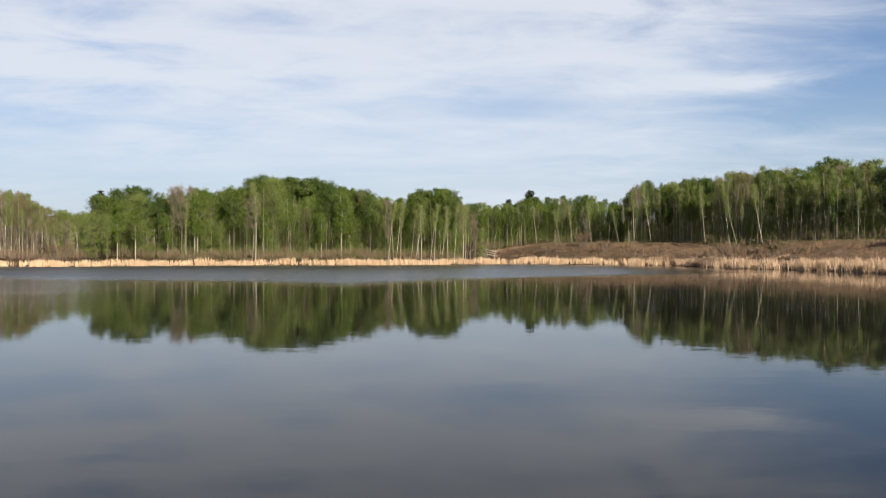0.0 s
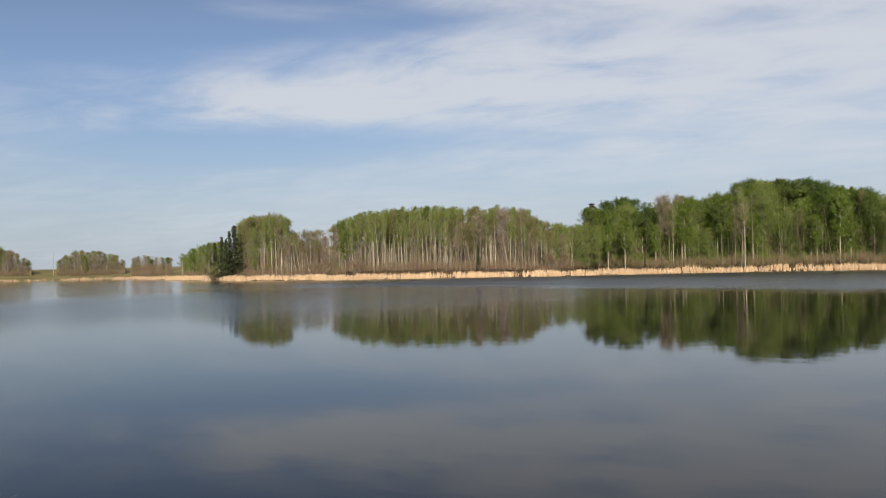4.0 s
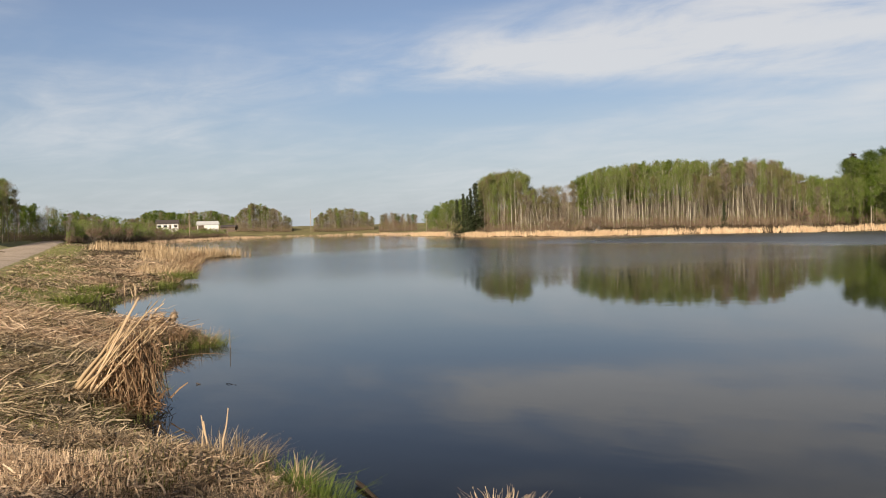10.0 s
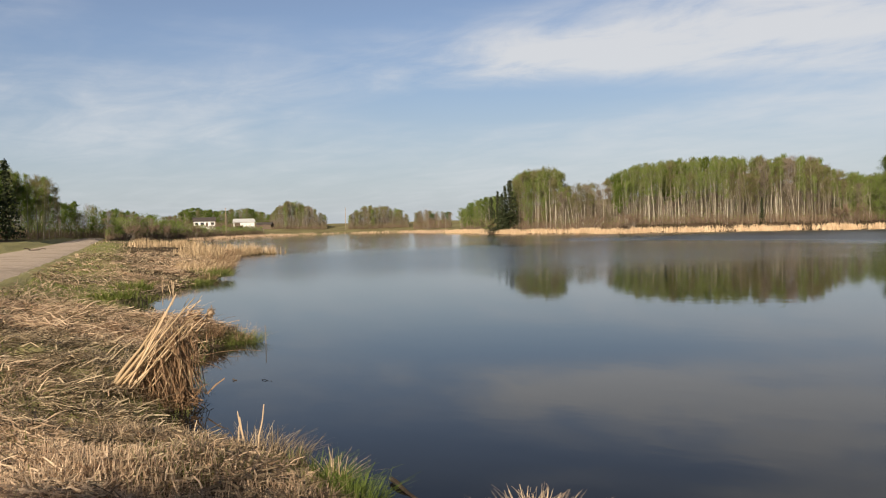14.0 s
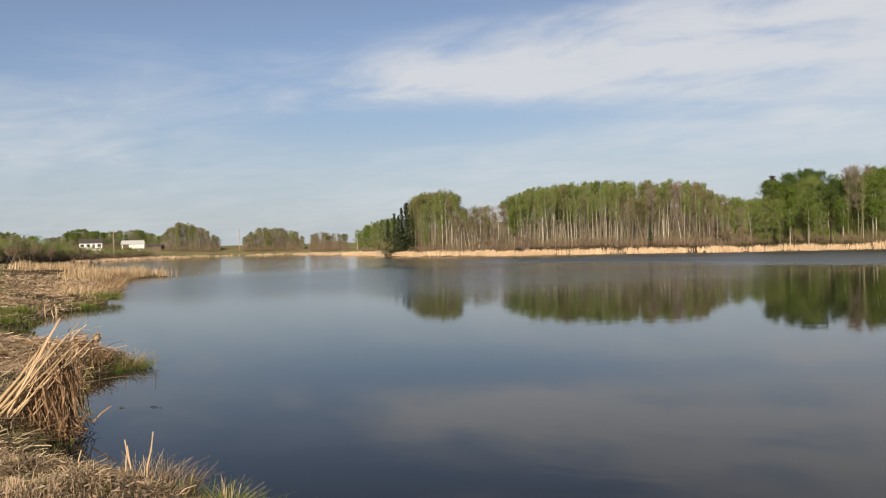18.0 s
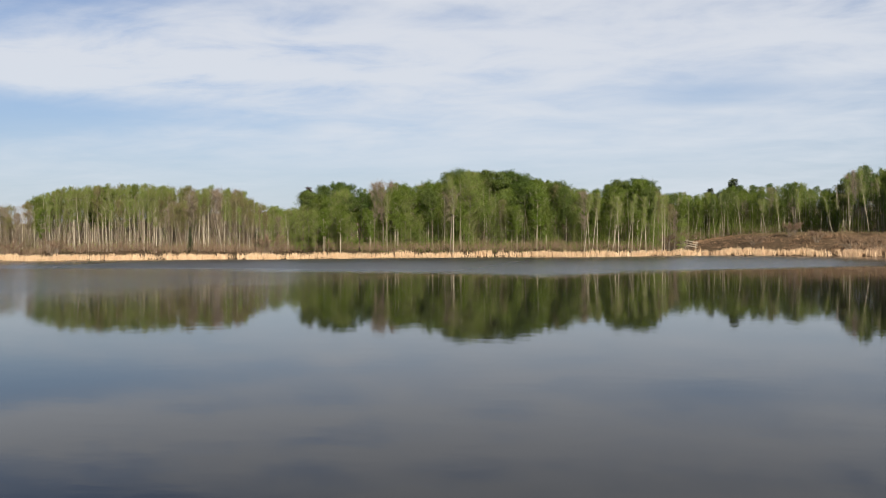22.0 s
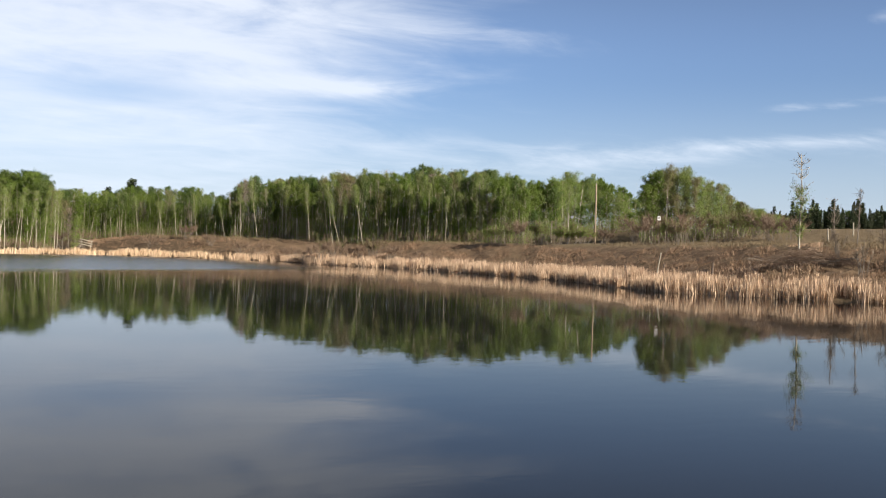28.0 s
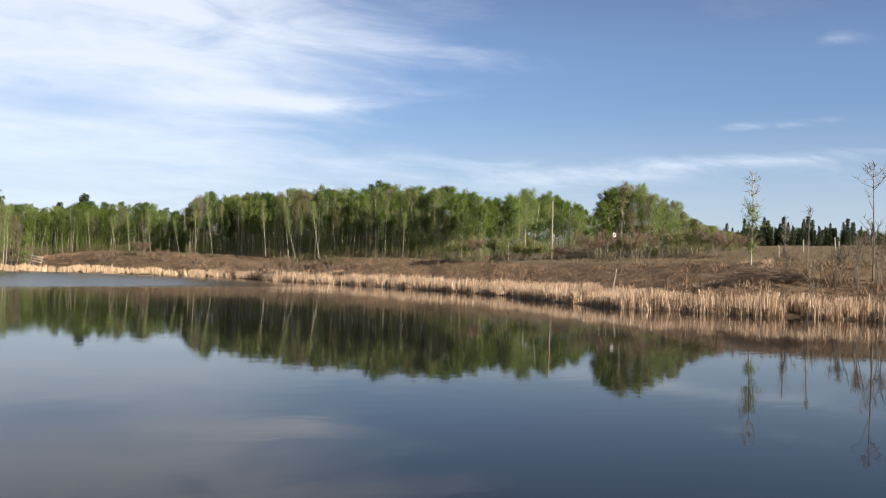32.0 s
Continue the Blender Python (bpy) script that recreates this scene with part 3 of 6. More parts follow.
def broadleaf(r, limbed, h, low, wide, limbs, leaves, leaf, spread, lean=0.02, wob=0.012, trunk_r=0.11, twigs=0, sides=6, top_heavy=0.6, steep=1.0):
    """Trunk and limbs (one mesh), leaves and twigs (another). low: where the crown starts; wide: its half width."""
    path = trunk_path(r, h * 0.96, r.uniform(-lean, lean), wob)
    stems = [tube(path, np.interp(np.linspace(0, 1, 7), [0, 0.06, 1], [trunk_r * 1.35, trunk_r, 0.025]), sides)]
    t0 = low + (1 - low) * np.sort(r.uniform(0, 1, limbs) ** 0.75) * 0.96
    start = along(path, t0)
    ang = np.arange(limbs) * 2.4 + r.uniform(0, 0.8, limbs)
    u = (t0 - low) / (1 - low)
    env = wide * np.clip(np.interp(u, [0, 0.25, top_heavy, 0.82, 1.0], [0.35, 0.70, 1.0, 0.80, 0.30]), 0.1, 1) * r.uniform(0.6, 1.15, limbs)
    rise = r.uniform(0.35, 1.0, limbs) * env * steep
    rise = np.minimum(rise, h * 0.97 - 0.6 * env ** 2 / wide - start[:, 2])
    end = start + np.stack([np.cos(ang) * env, np.sin(ang) * env, rise], 1)
    for s, e, tt in zip(start, end, t0) if limbed else ():
        mid = (s + e) / 2 - np.array([0, 0, 0.08 * np.linalg.norm(e - s)])
        w = trunk_r * 0.42 * (1.1 - tt) + 0.018
        stems.append(tube([s, mid, e], [w, w * 0.6, w * 0.2], 4))
    # side twigs carry the leaves in loose clumps, under a domed top
    ns = limbs * 6
    p1 = r.integers(0, limbs, ns)
    s1 = start[p1] + (end[p1] - start[p1]) * r.uniform(0.15, 1.0, ns)[:, None]
    e1 = s1 + (np.clip(r.normal(size=(ns, 3)), -1.5, 1.3) * np.array([0.75, 0.75, 0.5]) + np.array([0, 0, 0.55])) * spread * 1.5
    pick = r.integers(0, ns, leaves)
    puffy = np.clip(r.normal(size=(leaves, 3)), -1.6, 1.4)
    cpos = s1[pick] + (e1[pick] - s1[pick]) * r.uniform(0.0, 1.1, leaves)[:, None] + puffy * spread * 0.5
    axis = along(path, np.clip(cpos[:, 2] / (h * 0.96) - 0.1, 0, 0.999))
    away = (cpos - axis) * np.array([1, 1, 0.0])
    roof = h + 0.15 - 0.55 * (away ** 2).sum(1) / wide + r.normal(0, 0.16, leaves)
    cpos[:, 2] -= np.maximum(cpos[:, 2] - roof, 0) * r.uniform(0.8, 1.6, leaves)
    out = away / wide + puffy * 0.4 + np.array([0, 0, 0.3])
    chunks = [leaf_quads(cpos, r.uniform(0.6, 1.3, leaves) * leaf, r, out=out)]
    tw = None
    if twigs:
        p2 = r.integers(0, limbs, twigs)
        s2 = start[p2] + (end[p2] - start[p2]) * r.uniform(0.2, 1.0, twigs)[:, None]
        e2 = s2 + (r.normal(size=(twigs, 3)) * np.array([0.5, 0.5, 0.35]) + np.array([0, 0, 0.45])) * spread * 1.8
        tw = twig_quads(s2, e2, r.uniform(0.015, 0.038, twigs), r)
    return join(stems), join(chunks), tw


def conifer(r, h, wide, tiers=18, low=0.06):
    path = trunk_path(r, h, 0.01, 0.004)
    stem = tube(path, np.linspace(0.15, 0.02, 7), 6)
    sprays = []
    for k in range(tiers):
        t = low + (1 - low) * (k / tiers) ** 0.9
        reach = wide * (1 - t) ** 0.85 * r.uniform(0.8, 1.15) + 0.12
        nb = int(r.integers(7, 10))
        for q in range(nb):
            a = q * 2 * np.pi / nb + r.uniform(0, 0.7)
            m = max(int(12 * reach / wide), 4)
            s = r.uniform(0.1, 1.0, m)
            rr = reach * r.uniform(0.75, 1.1)
            c = np.stack([np.cos(a) * rr * s, np.sin(a) * rr * s, t * h - 0.30 * rr * s + 0.12 * rr * s * s], 1)
            c += r.normal(size=c.shape) * 0.16
            sprays.append(c)
    c = np.concatenate(sprays)
    return stem, leaf_quads(c, r.uniform(0.28, 0.6, len(c)), r, 0.2), None


def bush(r, h, wide, stems, leaves, leaf, twigs):
    base = r.normal(size=(stems, 2)) * wide * 0.22
    st, s2, e2 = [], [], []
    for b in base:
        a = r.uniform(0, 2 * np.pi)
        o = r.uniform(0.3, 1.0) * wide
        top = np.array([b[0] + np.cos(a) * o, b[1] + np.sin(a) * o, h * r.uniform(0.65, 1.0)])
        mid = np.array([b[0] + np.cos(a) * o * 0.35, b[1] + np.sin(a) * o * 0.35, top[2] * 0.55])
        st.append(tube([np.array([b[0], b[1], 0]), mid, top], [0.035, 0.025, 0.008], 4))
        k = max(twigs // stems, 1)
        f = r.uniform(0.25, 1, k)[:, None]
        s = mid * (1 - f) + top * f
        s2.append(s)
        e2.append(s + (r.normal(size=(k, 3)) * 0.4 + np.array([0, 0, 0.35])) * h * 0.22)
    s2, e2 = np.concatenate(s2), np.concatenate(e2)
    tw = twig_quads(s2, e2, r.uniform(0.02, 0.045, len(s2)), r)
    if leaves == 0:
        return join(st), tw, None
    pk = r.integers(0, len(s2), leaves)
    c = s2[pk] + (e2[pk] - s2[pk]) * r.uniform(0.1, 1.2, (leaves, 1)) + r.normal(size=(leaves, 3)) * 0.12
    return join(st), leaf_quads(c, r.uniform(0.6, 1.3, leaves) * leaf, r), tw


NOMINAL = 14.0
KINDS = {
    "aspen": dict(n=6, bark=BARK_PALE, leaf=LEAF_FRESH, twig=TWIG_GREY, cat="tree", name="aspen_tree",
                  label="tall aspen with pale trunk and fresh green leaves",
                  make=lambda r, f: broadleaf(r, f > 0.5, 14, r.uniform(0.20, 0.42), r.uniform(2.0, 2.8), 40, int(12000 * f), 0.15 / f ** 0.5, 0.42, 0.04, top_heavy=0.5)),
    "green": dict(n=5, bark=BARK_GREY, leaf=LEAF_DARK, twig=TWIG, cat="tree", name="poplar_tree",
                  label="dense poplar with deep green crown and grey trunk",
                  make=lambda r, f: broadleaf(r, f > 0.5, 14, r.uniform(0.26, 0.48), r.uniform(2.2, 3.0), 40, int(12000 * f), 0.155 / f ** 0.5, 0.45, 0.05, 0.02, top_heavy=0.5)),
    "tall": dict(n=6, bark=BARK_PALE, leaf=LEAF_DARK, twig=TWIG_GREY, cat="tree", name="poplar_tree",
                 label="tall poplar with long bare pale trunk and green crown",
                 make=lambda r, f: broadleaf(r, f > 0.5, 14, r.uniform(0.36, 0.58), r.uniform(1.15, 1.75), 34, int(7500 * f), 0.125 / f ** 0.5, 0.40, 0.09, 0.014, 0.085, int(220 * f), top_heavy=0.5, steep=1.7)),
    "slim": dict(n=7, bark=BARK_PALE, leaf=LEAF_OLIVE, twig=TWIG_GREY, cat="tree", name="slim_aspen",
                 label="slim aspen with long bare pale trunk and small olive crown",
                 make=lambda r, f: broadleaf(r, f > 0.5, 14, r.uniform(0.44, 0.64), r.uniform(0.75, 1.15), 26, int(4000 * f), 0.112 / f ** 0.5, 0.38, 0.04, 0.010, 0.075, int(240 * f), steep=2.4)),
    "olive": dict(n=5, bark=BARK_GREY, leaf=LEAF_PALE, twig=TWIG, cat="tree", name="leafing_aspen",
                  label="aspen just coming into pale yellow-green leaf",
                  make=lambda r, f: broadleaf(r, f > 0.5, 14, r.uniform(0.30, 0.5), r.uniform(1.4, 1.9), 28, int(3800 * f), 0.13 / f ** 0.5, 0.45, 0.03, 0.014, 0.09, int(450 * f), steep=1.5)),
    "willow": dict(n=5, bark=BARK_GREY, leaf=LEAF_WILLOW, twig=TWIG, cat="tree", name="willow_tree",
                   label="bushy willow in feathery yellow-green leaf, branching from the ground",
                   make=lambda r, f: broadleaf(r, f > 0.5, 14, r.uniform(0.02, 0.08), r.uniform(2.0, 2.8), 48, int(13000 * f), 0.125 / f ** 0.5, 0.6, 0.05, 0.02, 0.08, int(300 * f), 6, 0.4)),
    "bare": dict(n=5, bark=BARK_GREY, leaf=TWIG_GREY, twig=TWIG_GREY, cat="tree", name="bare_tree",
                 label="still leafless tree with fine grey-brown twigs",
                 make=lambda r, f: broadleaf(r, f > 0.5, 14, r.uniform(0.25, 0.4), r.uniform(1.4, 2.0), 30, int(500 * f), 0.09, 0.5, 0.04, 0.02, 0.09, int(1300 * f), steep=1.8)),
    "spruce": dict(n=3, bark=BARK_DARK, leaf=NEEDLE, twig=TWIG, cat="tree", name="spruce_tree",
                   label="dark conical spruce with drooping boughs",
                   make=lambda r, f: conifer(r, 14, r.uniform(2.4, 3.0), int(34 * f ** 0.5))),
    "dead_spruce": dict(n=1, bark=BARK_DARK, leaf=LEAF_RUST, twig=TWIG, cat="tree", name="dead_spruce",
                        label="dying spruce with rust-brown needles among the poplars",
                        make=lambda r, f: conifer(r, 14, 2.6, int(30 * f ** 0.5))),
}
made = {}


def build_tree(kind, v):
    k = KINDS[kind]
    r = np.random.default_rng(sum(map(ord, kind)) * 31 + v)
    stem, leaf, tw = k["make"](r, 1.0)
    top = new(k["name"])
    tagged(top, k["label"], k["cat"], "trees round the lake")
    shape("trunk", *stem, k["bark"], top, smooth=True)
    shape("crown", *leaf, k["leaf"], top)
    if tw is not None:
        tagged(shape("branchwork", *tw, k["twig"], top), kind="stuff")
    return top


def plant(kind, x, y, z, h, turn, tilt=0.0, fat=1.0):
    v = int(rng.integers(0, KINDS[kind]["n"]))
    s = h / NOMINAL
    w = (max(s, 0.4) * 0.72 if kind == "spruce" else min(max(s, 0.6), 1.25)) * (rng.uniform(0.85, 1.5) if kind == "spruce" else rng.uniform(0.85, 1.1)) * fat
    m = pose(x, y, z - 0.05, 0, tilt, turn) @ Matrix.Diagonal((w, w, s, 1))
    if (kind, v) not in made:
        made[kind, v] = build_tree(kind, v)
        made[kind, v].matrix_basis = m
        made[kind, v].scale = (w, w, s)
        return made[kind, v]
    ob = copy_thing(made[kind, v], Matrix())
    ob.matrix_basis = m
    return ob


light = {}


def far_fill(name, trees, label):
    """The trees deep in a wood, joined: one object of stuff for trunks, one for each sort of leaf."""
    chunks = {}
    for kind, x, y, z, h, turn in trees:
        v = int(rng.integers(0, 2))
        if (kind, v) not in light:
            r = np.random.default_rng(sum(map(ord, kind)) * 77 + v)
            light[kind, v] = KINDS[kind]["make"](r, 0.26)
        stem, leaf, tw = light[kind, v]
        s = h / NOMINAL
        c, sn = math.cos(radians(turn)), math.sin(radians(turn))
        rot = np.array([[c, -sn, 0], [sn, c, 0], [0, 0, 1]])
        w = min(max(s, 0.6), 1.2)
        for geo, mat in ((stem, KINDS[kind]["bark"]), (leaf, KINDS[kind]["leaf"]), (tw, KINDS[kind]["twig"])):
            if geo is not None:
                chunks.setdefault(mat.name, (mat, []))[1].append(((geo[0] * np.array([w, w, s])) @ rot.T + np.array([x, y, z]), geo[1]))
    top = new(name)
    tagged(top, label, "woodland", kind="stuff")
    for key in sorted(chunks):
        mat, lst = chunks[key]
        shape("trunks" if "bark" in key else "foliage", *join(lst), mat, top)


def stand(name, outline, front, depth, mix, rows=1.0, fill=1.0, gap=2.2, sway=0.0, label="", hmin=0.78, under=(1.0, 1.0, 0.25, 1.0), young=None):
    """A wood seen from the lake. outline: (bearing, height over the horizon in degrees) along its crowns; front: (bearing, distance) of its edge."""
    oa, oe = zip(*outline)
    fa, fd = zip(*front)
    kinds, wts = zip(*mix)
    wts = np.array(wts) / sum(wts)
    a0, a1 = oa[0], oa[-1]
    mid = float(np.interp((a0 + a1) / 2, fa, fd))
    step = math.degrees(gap / mid)
    n = max(int((a1 - a0) / step), 2)
    deep = []
    for k in range(int(n * (rows + fill))):
        front_row = k < n * rows
        a = a0 + (a1 - a0) * (((k % n) + rng.uniform(0.05, 0.95)) / n)
        into = rng.uniform(0, 1)
        d = float(np.interp(a, fa, fd)) + (into * depth * 0.35 if front_row else depth * (0.3 + 0.7 * into))
        x, y = polar(a, d)
        z = float(ground_z(np.array([x]), np.array([y]))[0])
        el = float(np.interp(a, oa, oe))
        top = (EYE + d * math.tan(radians(el)) - z) * 0.985
        # young trees in front, tall ones behind them
        tall = not front_row or rng.uniform() < 0.22 + 0.75 * into
        h = max(top * (rng.uniform(0.68 + 0.3 * hmin, 1.03) if tall else rng.uniform(hmin, 0.5 + 0.42 * hmin)), 2.0)
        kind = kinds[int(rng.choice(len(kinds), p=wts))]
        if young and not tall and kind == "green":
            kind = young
        if front_row:
            plant(kind, x, y, z, h, rng.uniform(0, 360), rng.normal() * sway)
        else:
            deep.append((kind, x, y, z, h, rng.uniform(0, 360)))
    if deep:
        far_fill(name, deep, label or "dense spring wood behind the shore")
    undergrowth(name, a0, a1, fa, fd, oa, oe, depth, *under)


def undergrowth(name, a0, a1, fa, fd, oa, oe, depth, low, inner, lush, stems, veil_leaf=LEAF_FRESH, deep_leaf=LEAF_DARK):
    """Shrubs at a wood's foot and the leaves of the young trees within it."""
    r = np.random.default_rng(int(abs(a0) * 100) + 7)
    span = math.radians(a1 - a0) * float(np.interp((a0 + a1) / 2, fa, fd))
    top = new("undergrowth")
    tagged(top, "brown shrubs and saplings at the foot of the " + name.replace("_", " "), "undergrowth", kind="stuff")

    def scatter(n, d0, d1, h0, h1, share):
        a = r.uniform(a0, a1, n)
        d = np.interp(a, fa, fd) + r.uniform(d0, d1, n)
        x, y = polar(a, d)
        z = ground_z(x, y)
        room = np.maximum(EYE + d * np.tan(np.radians(np.interp(a, oa, oe))) - z, 1.0) * (0.60 + 0.52 * vnoise(a * d * 0.006 + 4, a * 0.3))
        bumpy = 0.45 + 1.1 * vnoise(a * 3.7 + 3, d * 0.22)
        cap = np.minimum(room * share, h1 * bumpy)
        cap = cap * (0.35 + 0.65 * np.clip(np.minimum(a - a0, a1 - a) * d * 0.0175 / 4.0 + 0.3 * vnoise(a * 9.0, d * 0.3), 0, 1))
        p = np.stack([x, y, z + h0 + r.uniform(0, 1, n) ** 1.15 * np.maximum(cap - h0, 0.2)], 1)
        if h1 < 5:
            return p
        # leaves gather in clumps, with gaps between
        arc = a * d * 0.0175
        return p[vnoise(arc * 0.5 + 40, p[:, 2] * 0.42 + d * 0.06) + 0.25 * r.normal(size=n) > 0.5]

    # default deep_leaf puts some of the wood's inner shade into its darker colour
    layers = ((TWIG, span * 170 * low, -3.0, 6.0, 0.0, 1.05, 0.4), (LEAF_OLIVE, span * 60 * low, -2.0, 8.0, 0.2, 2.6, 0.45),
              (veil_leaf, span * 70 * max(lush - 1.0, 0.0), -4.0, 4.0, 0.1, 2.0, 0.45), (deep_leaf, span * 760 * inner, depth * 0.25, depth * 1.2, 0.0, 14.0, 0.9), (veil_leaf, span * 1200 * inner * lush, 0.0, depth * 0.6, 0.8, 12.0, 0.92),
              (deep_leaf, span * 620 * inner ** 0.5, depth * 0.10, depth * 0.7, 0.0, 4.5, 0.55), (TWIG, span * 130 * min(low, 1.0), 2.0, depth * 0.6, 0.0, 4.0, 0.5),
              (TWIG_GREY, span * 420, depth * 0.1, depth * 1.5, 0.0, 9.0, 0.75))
    for mat, n, d0, d1, h0, h1, share in layers:
        if n > 20:
            c = scatter(int(n), d0, d1, h0, h1, share)
            if mat in (TWIG, TWIG_GREY):
                geo = twig_quads(c, c + (r.normal(size=c.shape) * 0.28 + np.array([0, 0, 0.9])), r.uniform(0.02, 0.055, len(c)), r)
            else:
                face = c * np.array([-1.0, -1.0, 0.0]) / np.hypot(c[:, 0], c[:, 1])[:, None] + r.normal(size=c.shape) * 0.5 + np.array([0.3, 0, 0.4])
                geo = leaf_quads(c, r.uniform(0.10, 0.22, len(c)) * (1.2 if h1 == 4.5 else 1.0), r, out=face)
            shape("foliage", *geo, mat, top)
    # slender stems, deep into the wood
    n = int(span * 16 * stems)
    foot = scatter(n, 0.0, depth * 1.8, 0.0, 0.0, 0.0)
    a = np.degrees(np.arctan2(foot[:, 0], foot[:, 1]))
    d = np.hypot(foot[:, 0], foot[:, 1])
    tall = np.maximum(EYE + d * np.tan(np.radians(np.interp(a, oa, oe))) - foot[:, 2], 2.0) * r.uniform(0.4, 0.86, n)
    tip = foot + np.stack([r.normal(0, 0.07, n) * tall, r.normal(0, 0.07, n) * tall, tall], 1)
    for k, mat in enumerate((BARK_PALE, BARK_GREY)):
        sel = (np.arange(n) % (2 if "grove" in name else 3) == 0) == (k == 0)
        shape("trunks", *twig_quads(foot[sel], tip[sel], r.uniform(0.06, 0.13, sel.sum()), r), mat, top)


# woods from the gravel road round to the hill
stand("roadside_wood", [(-84, 5.5), (-74, 4.6), (-71.3, 4.0), (-70.2, 3.4), (-69.0, 3.3), (-68.5, 2.2), (-67.0, 1.95), (-66.1, 1.62), (-65.2, 1.5), (-63.9, 1.25), (-62.3, 1.05)],
      [(-84, 74), (-74, 145), (-72, 185), (-70, 215), (-68.5, 235), (-67, 255), (-65, 275), (-62, 300)], 26,
      [("aspen", 4), ("green", 1), ("olive", 4), ("willow", 2), ("bare", 1.5), ("spruce", 0.3)], 2.0, 3.5, 2.0, label="mixed roadside wood of aspen, poplar and spruce", hmin=0.6, under=(1.5, 1.3, 1.2, 0.8, LEAF_FRESH, LEAF_DARK))
stand("inlet_thicket", [(-66.0, 1.2), (-65.0, 1.25), (-63.9, 1.2), (-62.3, 1.0), (-61.4, 0.6), (-60.2, 0.48), (-59.2, 0.42), (-58.2, 0.34), (-57, 0.3)],
      [(-66, 215), (-63, 262), (-60, 318), (-57, 378)], 25, [("bare", 2), ("olive", 2), ("willow", 1)], 1.4, 1.8, 2.4, label="brown scrub and young trees beyond the inlet", hmin=0.5, under=(2.5, 0.8, 1.2, 1.0, LEAF_OLIVE, LEAF_DARK))
stand("farm_shelterbelt", [(-62.3, 1.0), (-61.4, 1.5), (-60.9, 1.5), (-59.7, 1.3), (-58.1, 1.45), (-56.8, 1.1), (-56.2, 0.9)],
      [(-62.3, 470), (-57, 480), (-56, 470)], 40, [("aspen", 1.5), ("green", 1.2), ("olive", 3), ("willow", 1.5), ("bare", 1)], 2.4, 3.0, 2.8, label="shelterbelt trees round the farm", under=(1.0, 0.8, 1.5, 1.0, LEAF_OLIVE, LEAF_FRESH))
stand("farm_shelterbelt", [(-56.6, 0.9), (-56.1, 1.5), (-55.6, 1.8), (-54.9, 1.72), (-54.2, 1.5), (-53.7, 1.1), (-53.2, 0.8)],
      [(-57, 448), (-53, 440)], 30, [("olive", 5), ("slim", 2), ("bare", 1.5), ("willow", 0.5)], 2.8, 2.6, 2.0, label="belt of slim trees just coming into leaf", under=(1.0, 0.4, 1.2, 1.2, LEAF_PALE, TWIG_GREY))
stand("field_copse", [(-51.9, 0.8), (-51.0, 1.38), (-49.6, 1.42), (-48.6, 1.06), (-48.2, 0.75)], [(-52, 432), (-48, 425)], 30,
      [("olive", 4), ("bare", 2.5), ("willow", 0.6)], 2.4, 2.4, 2.0, label="copse of pale green trees in the field", under=(1.0, 0.4, 1.5, 1.0, LEAF_PALE, TWIG_GREY))
stand("field_bushes", [(-47.9, 0.8), (-47.2, 1.12), (-46.5, 1.0), (-45.6, 0.85)], [(-48, 405), (-45, 370)], 15, [("green", 1), ("olive", 2), ("bare", 3)], 2.0, 1.6, 2.2,
      label="low trees at the field's edge", under=(1.0, 0.5, 1.0, 1.0, LEAF_PALE, TWIG))
stand("grove_edge", [(-45.0, 1.1), (-44.0, 1.62), (-43.2, 1.8), (-42.4, 1.9)], [(-45, 285), (-42, 240)], 30, [("willow", 3), ("aspen", 1)], 2.2, 2.0, 2.0,
      label="green young aspens at the grove's end")
stand("round_grove", [(-41.9, 1.7), (-41.6, 2.8), (-41.3, 3.15), (-40.5, 3.45), (-39.5, 3.5), (-38.95, 3.25), (-38.6, 2.7), (-38.3, 1.9)], [(-42, 228), (-38, 205)], 22,
      [("willow", 1.0), ("slim", 4), ("olive", 3)], 3.0, 2.5, 1.5, hmin=0.86, label="round-topped grove of aspens", under=(1.5, 0.4, 0.8, 1.6, LEAF_OLIVE, TWIG))
stand("aspen_grove_low", [(-39.2, 1.9), (-38.3, 2.25), (-37.8, 2.42), (-36.8, 2.47), (-35.8, 2.88)], [(-39, 204), (-35, 198)], 25, [("bare", 4), ("olive", 3)], 2.6, 2.0, 1.4,
      label="low grey-brown trees, barely in leaf", under=(1.5, 0.45, 1.0, 1.8, LEAF_PALE, TWIG_GREY))
stand("aspen_grove", [(-35.8, 2.85), (-35.1, 3.15), (-33.8, 3.5), (-32.4, 3.66), (-30.5, 3.68), (-28.4, 3.68)],
      [(-36, 200), (-29, 190), (-28, 188)], 40, [("slim", 7), ("olive", 1.6), ("aspen", 0.6)], 3.6, 3.0, 1.1, 1.0, "dense grove of slim pale-trunked aspens", 0.74, (0.9, 0.35, 0.8, 1.8, LEAF_OLIVE, TWIG_GREY))
stand("aspen_grove", [(-28.6, 3.7), (-27.3, 3.6), (-26.9, 3.4), (-26.3, 3.62), (-25.4, 3.7), (-24.4, 3.45), (-23.7, 3.1), (-23.1, 2.75)],
      [(-29, 190), (-23, 180)], 40, [("slim", 5), ("olive", 2.4), ("bare", 1.6)], 3.4, 2.0, 1.1, 1.0, "open grove of slim pale-trunked aspens, thinly in leaf", 0.68, (0.9, 0.25, 0.7, 1.8, LEAF_OLIVE, TWIG_GREY))
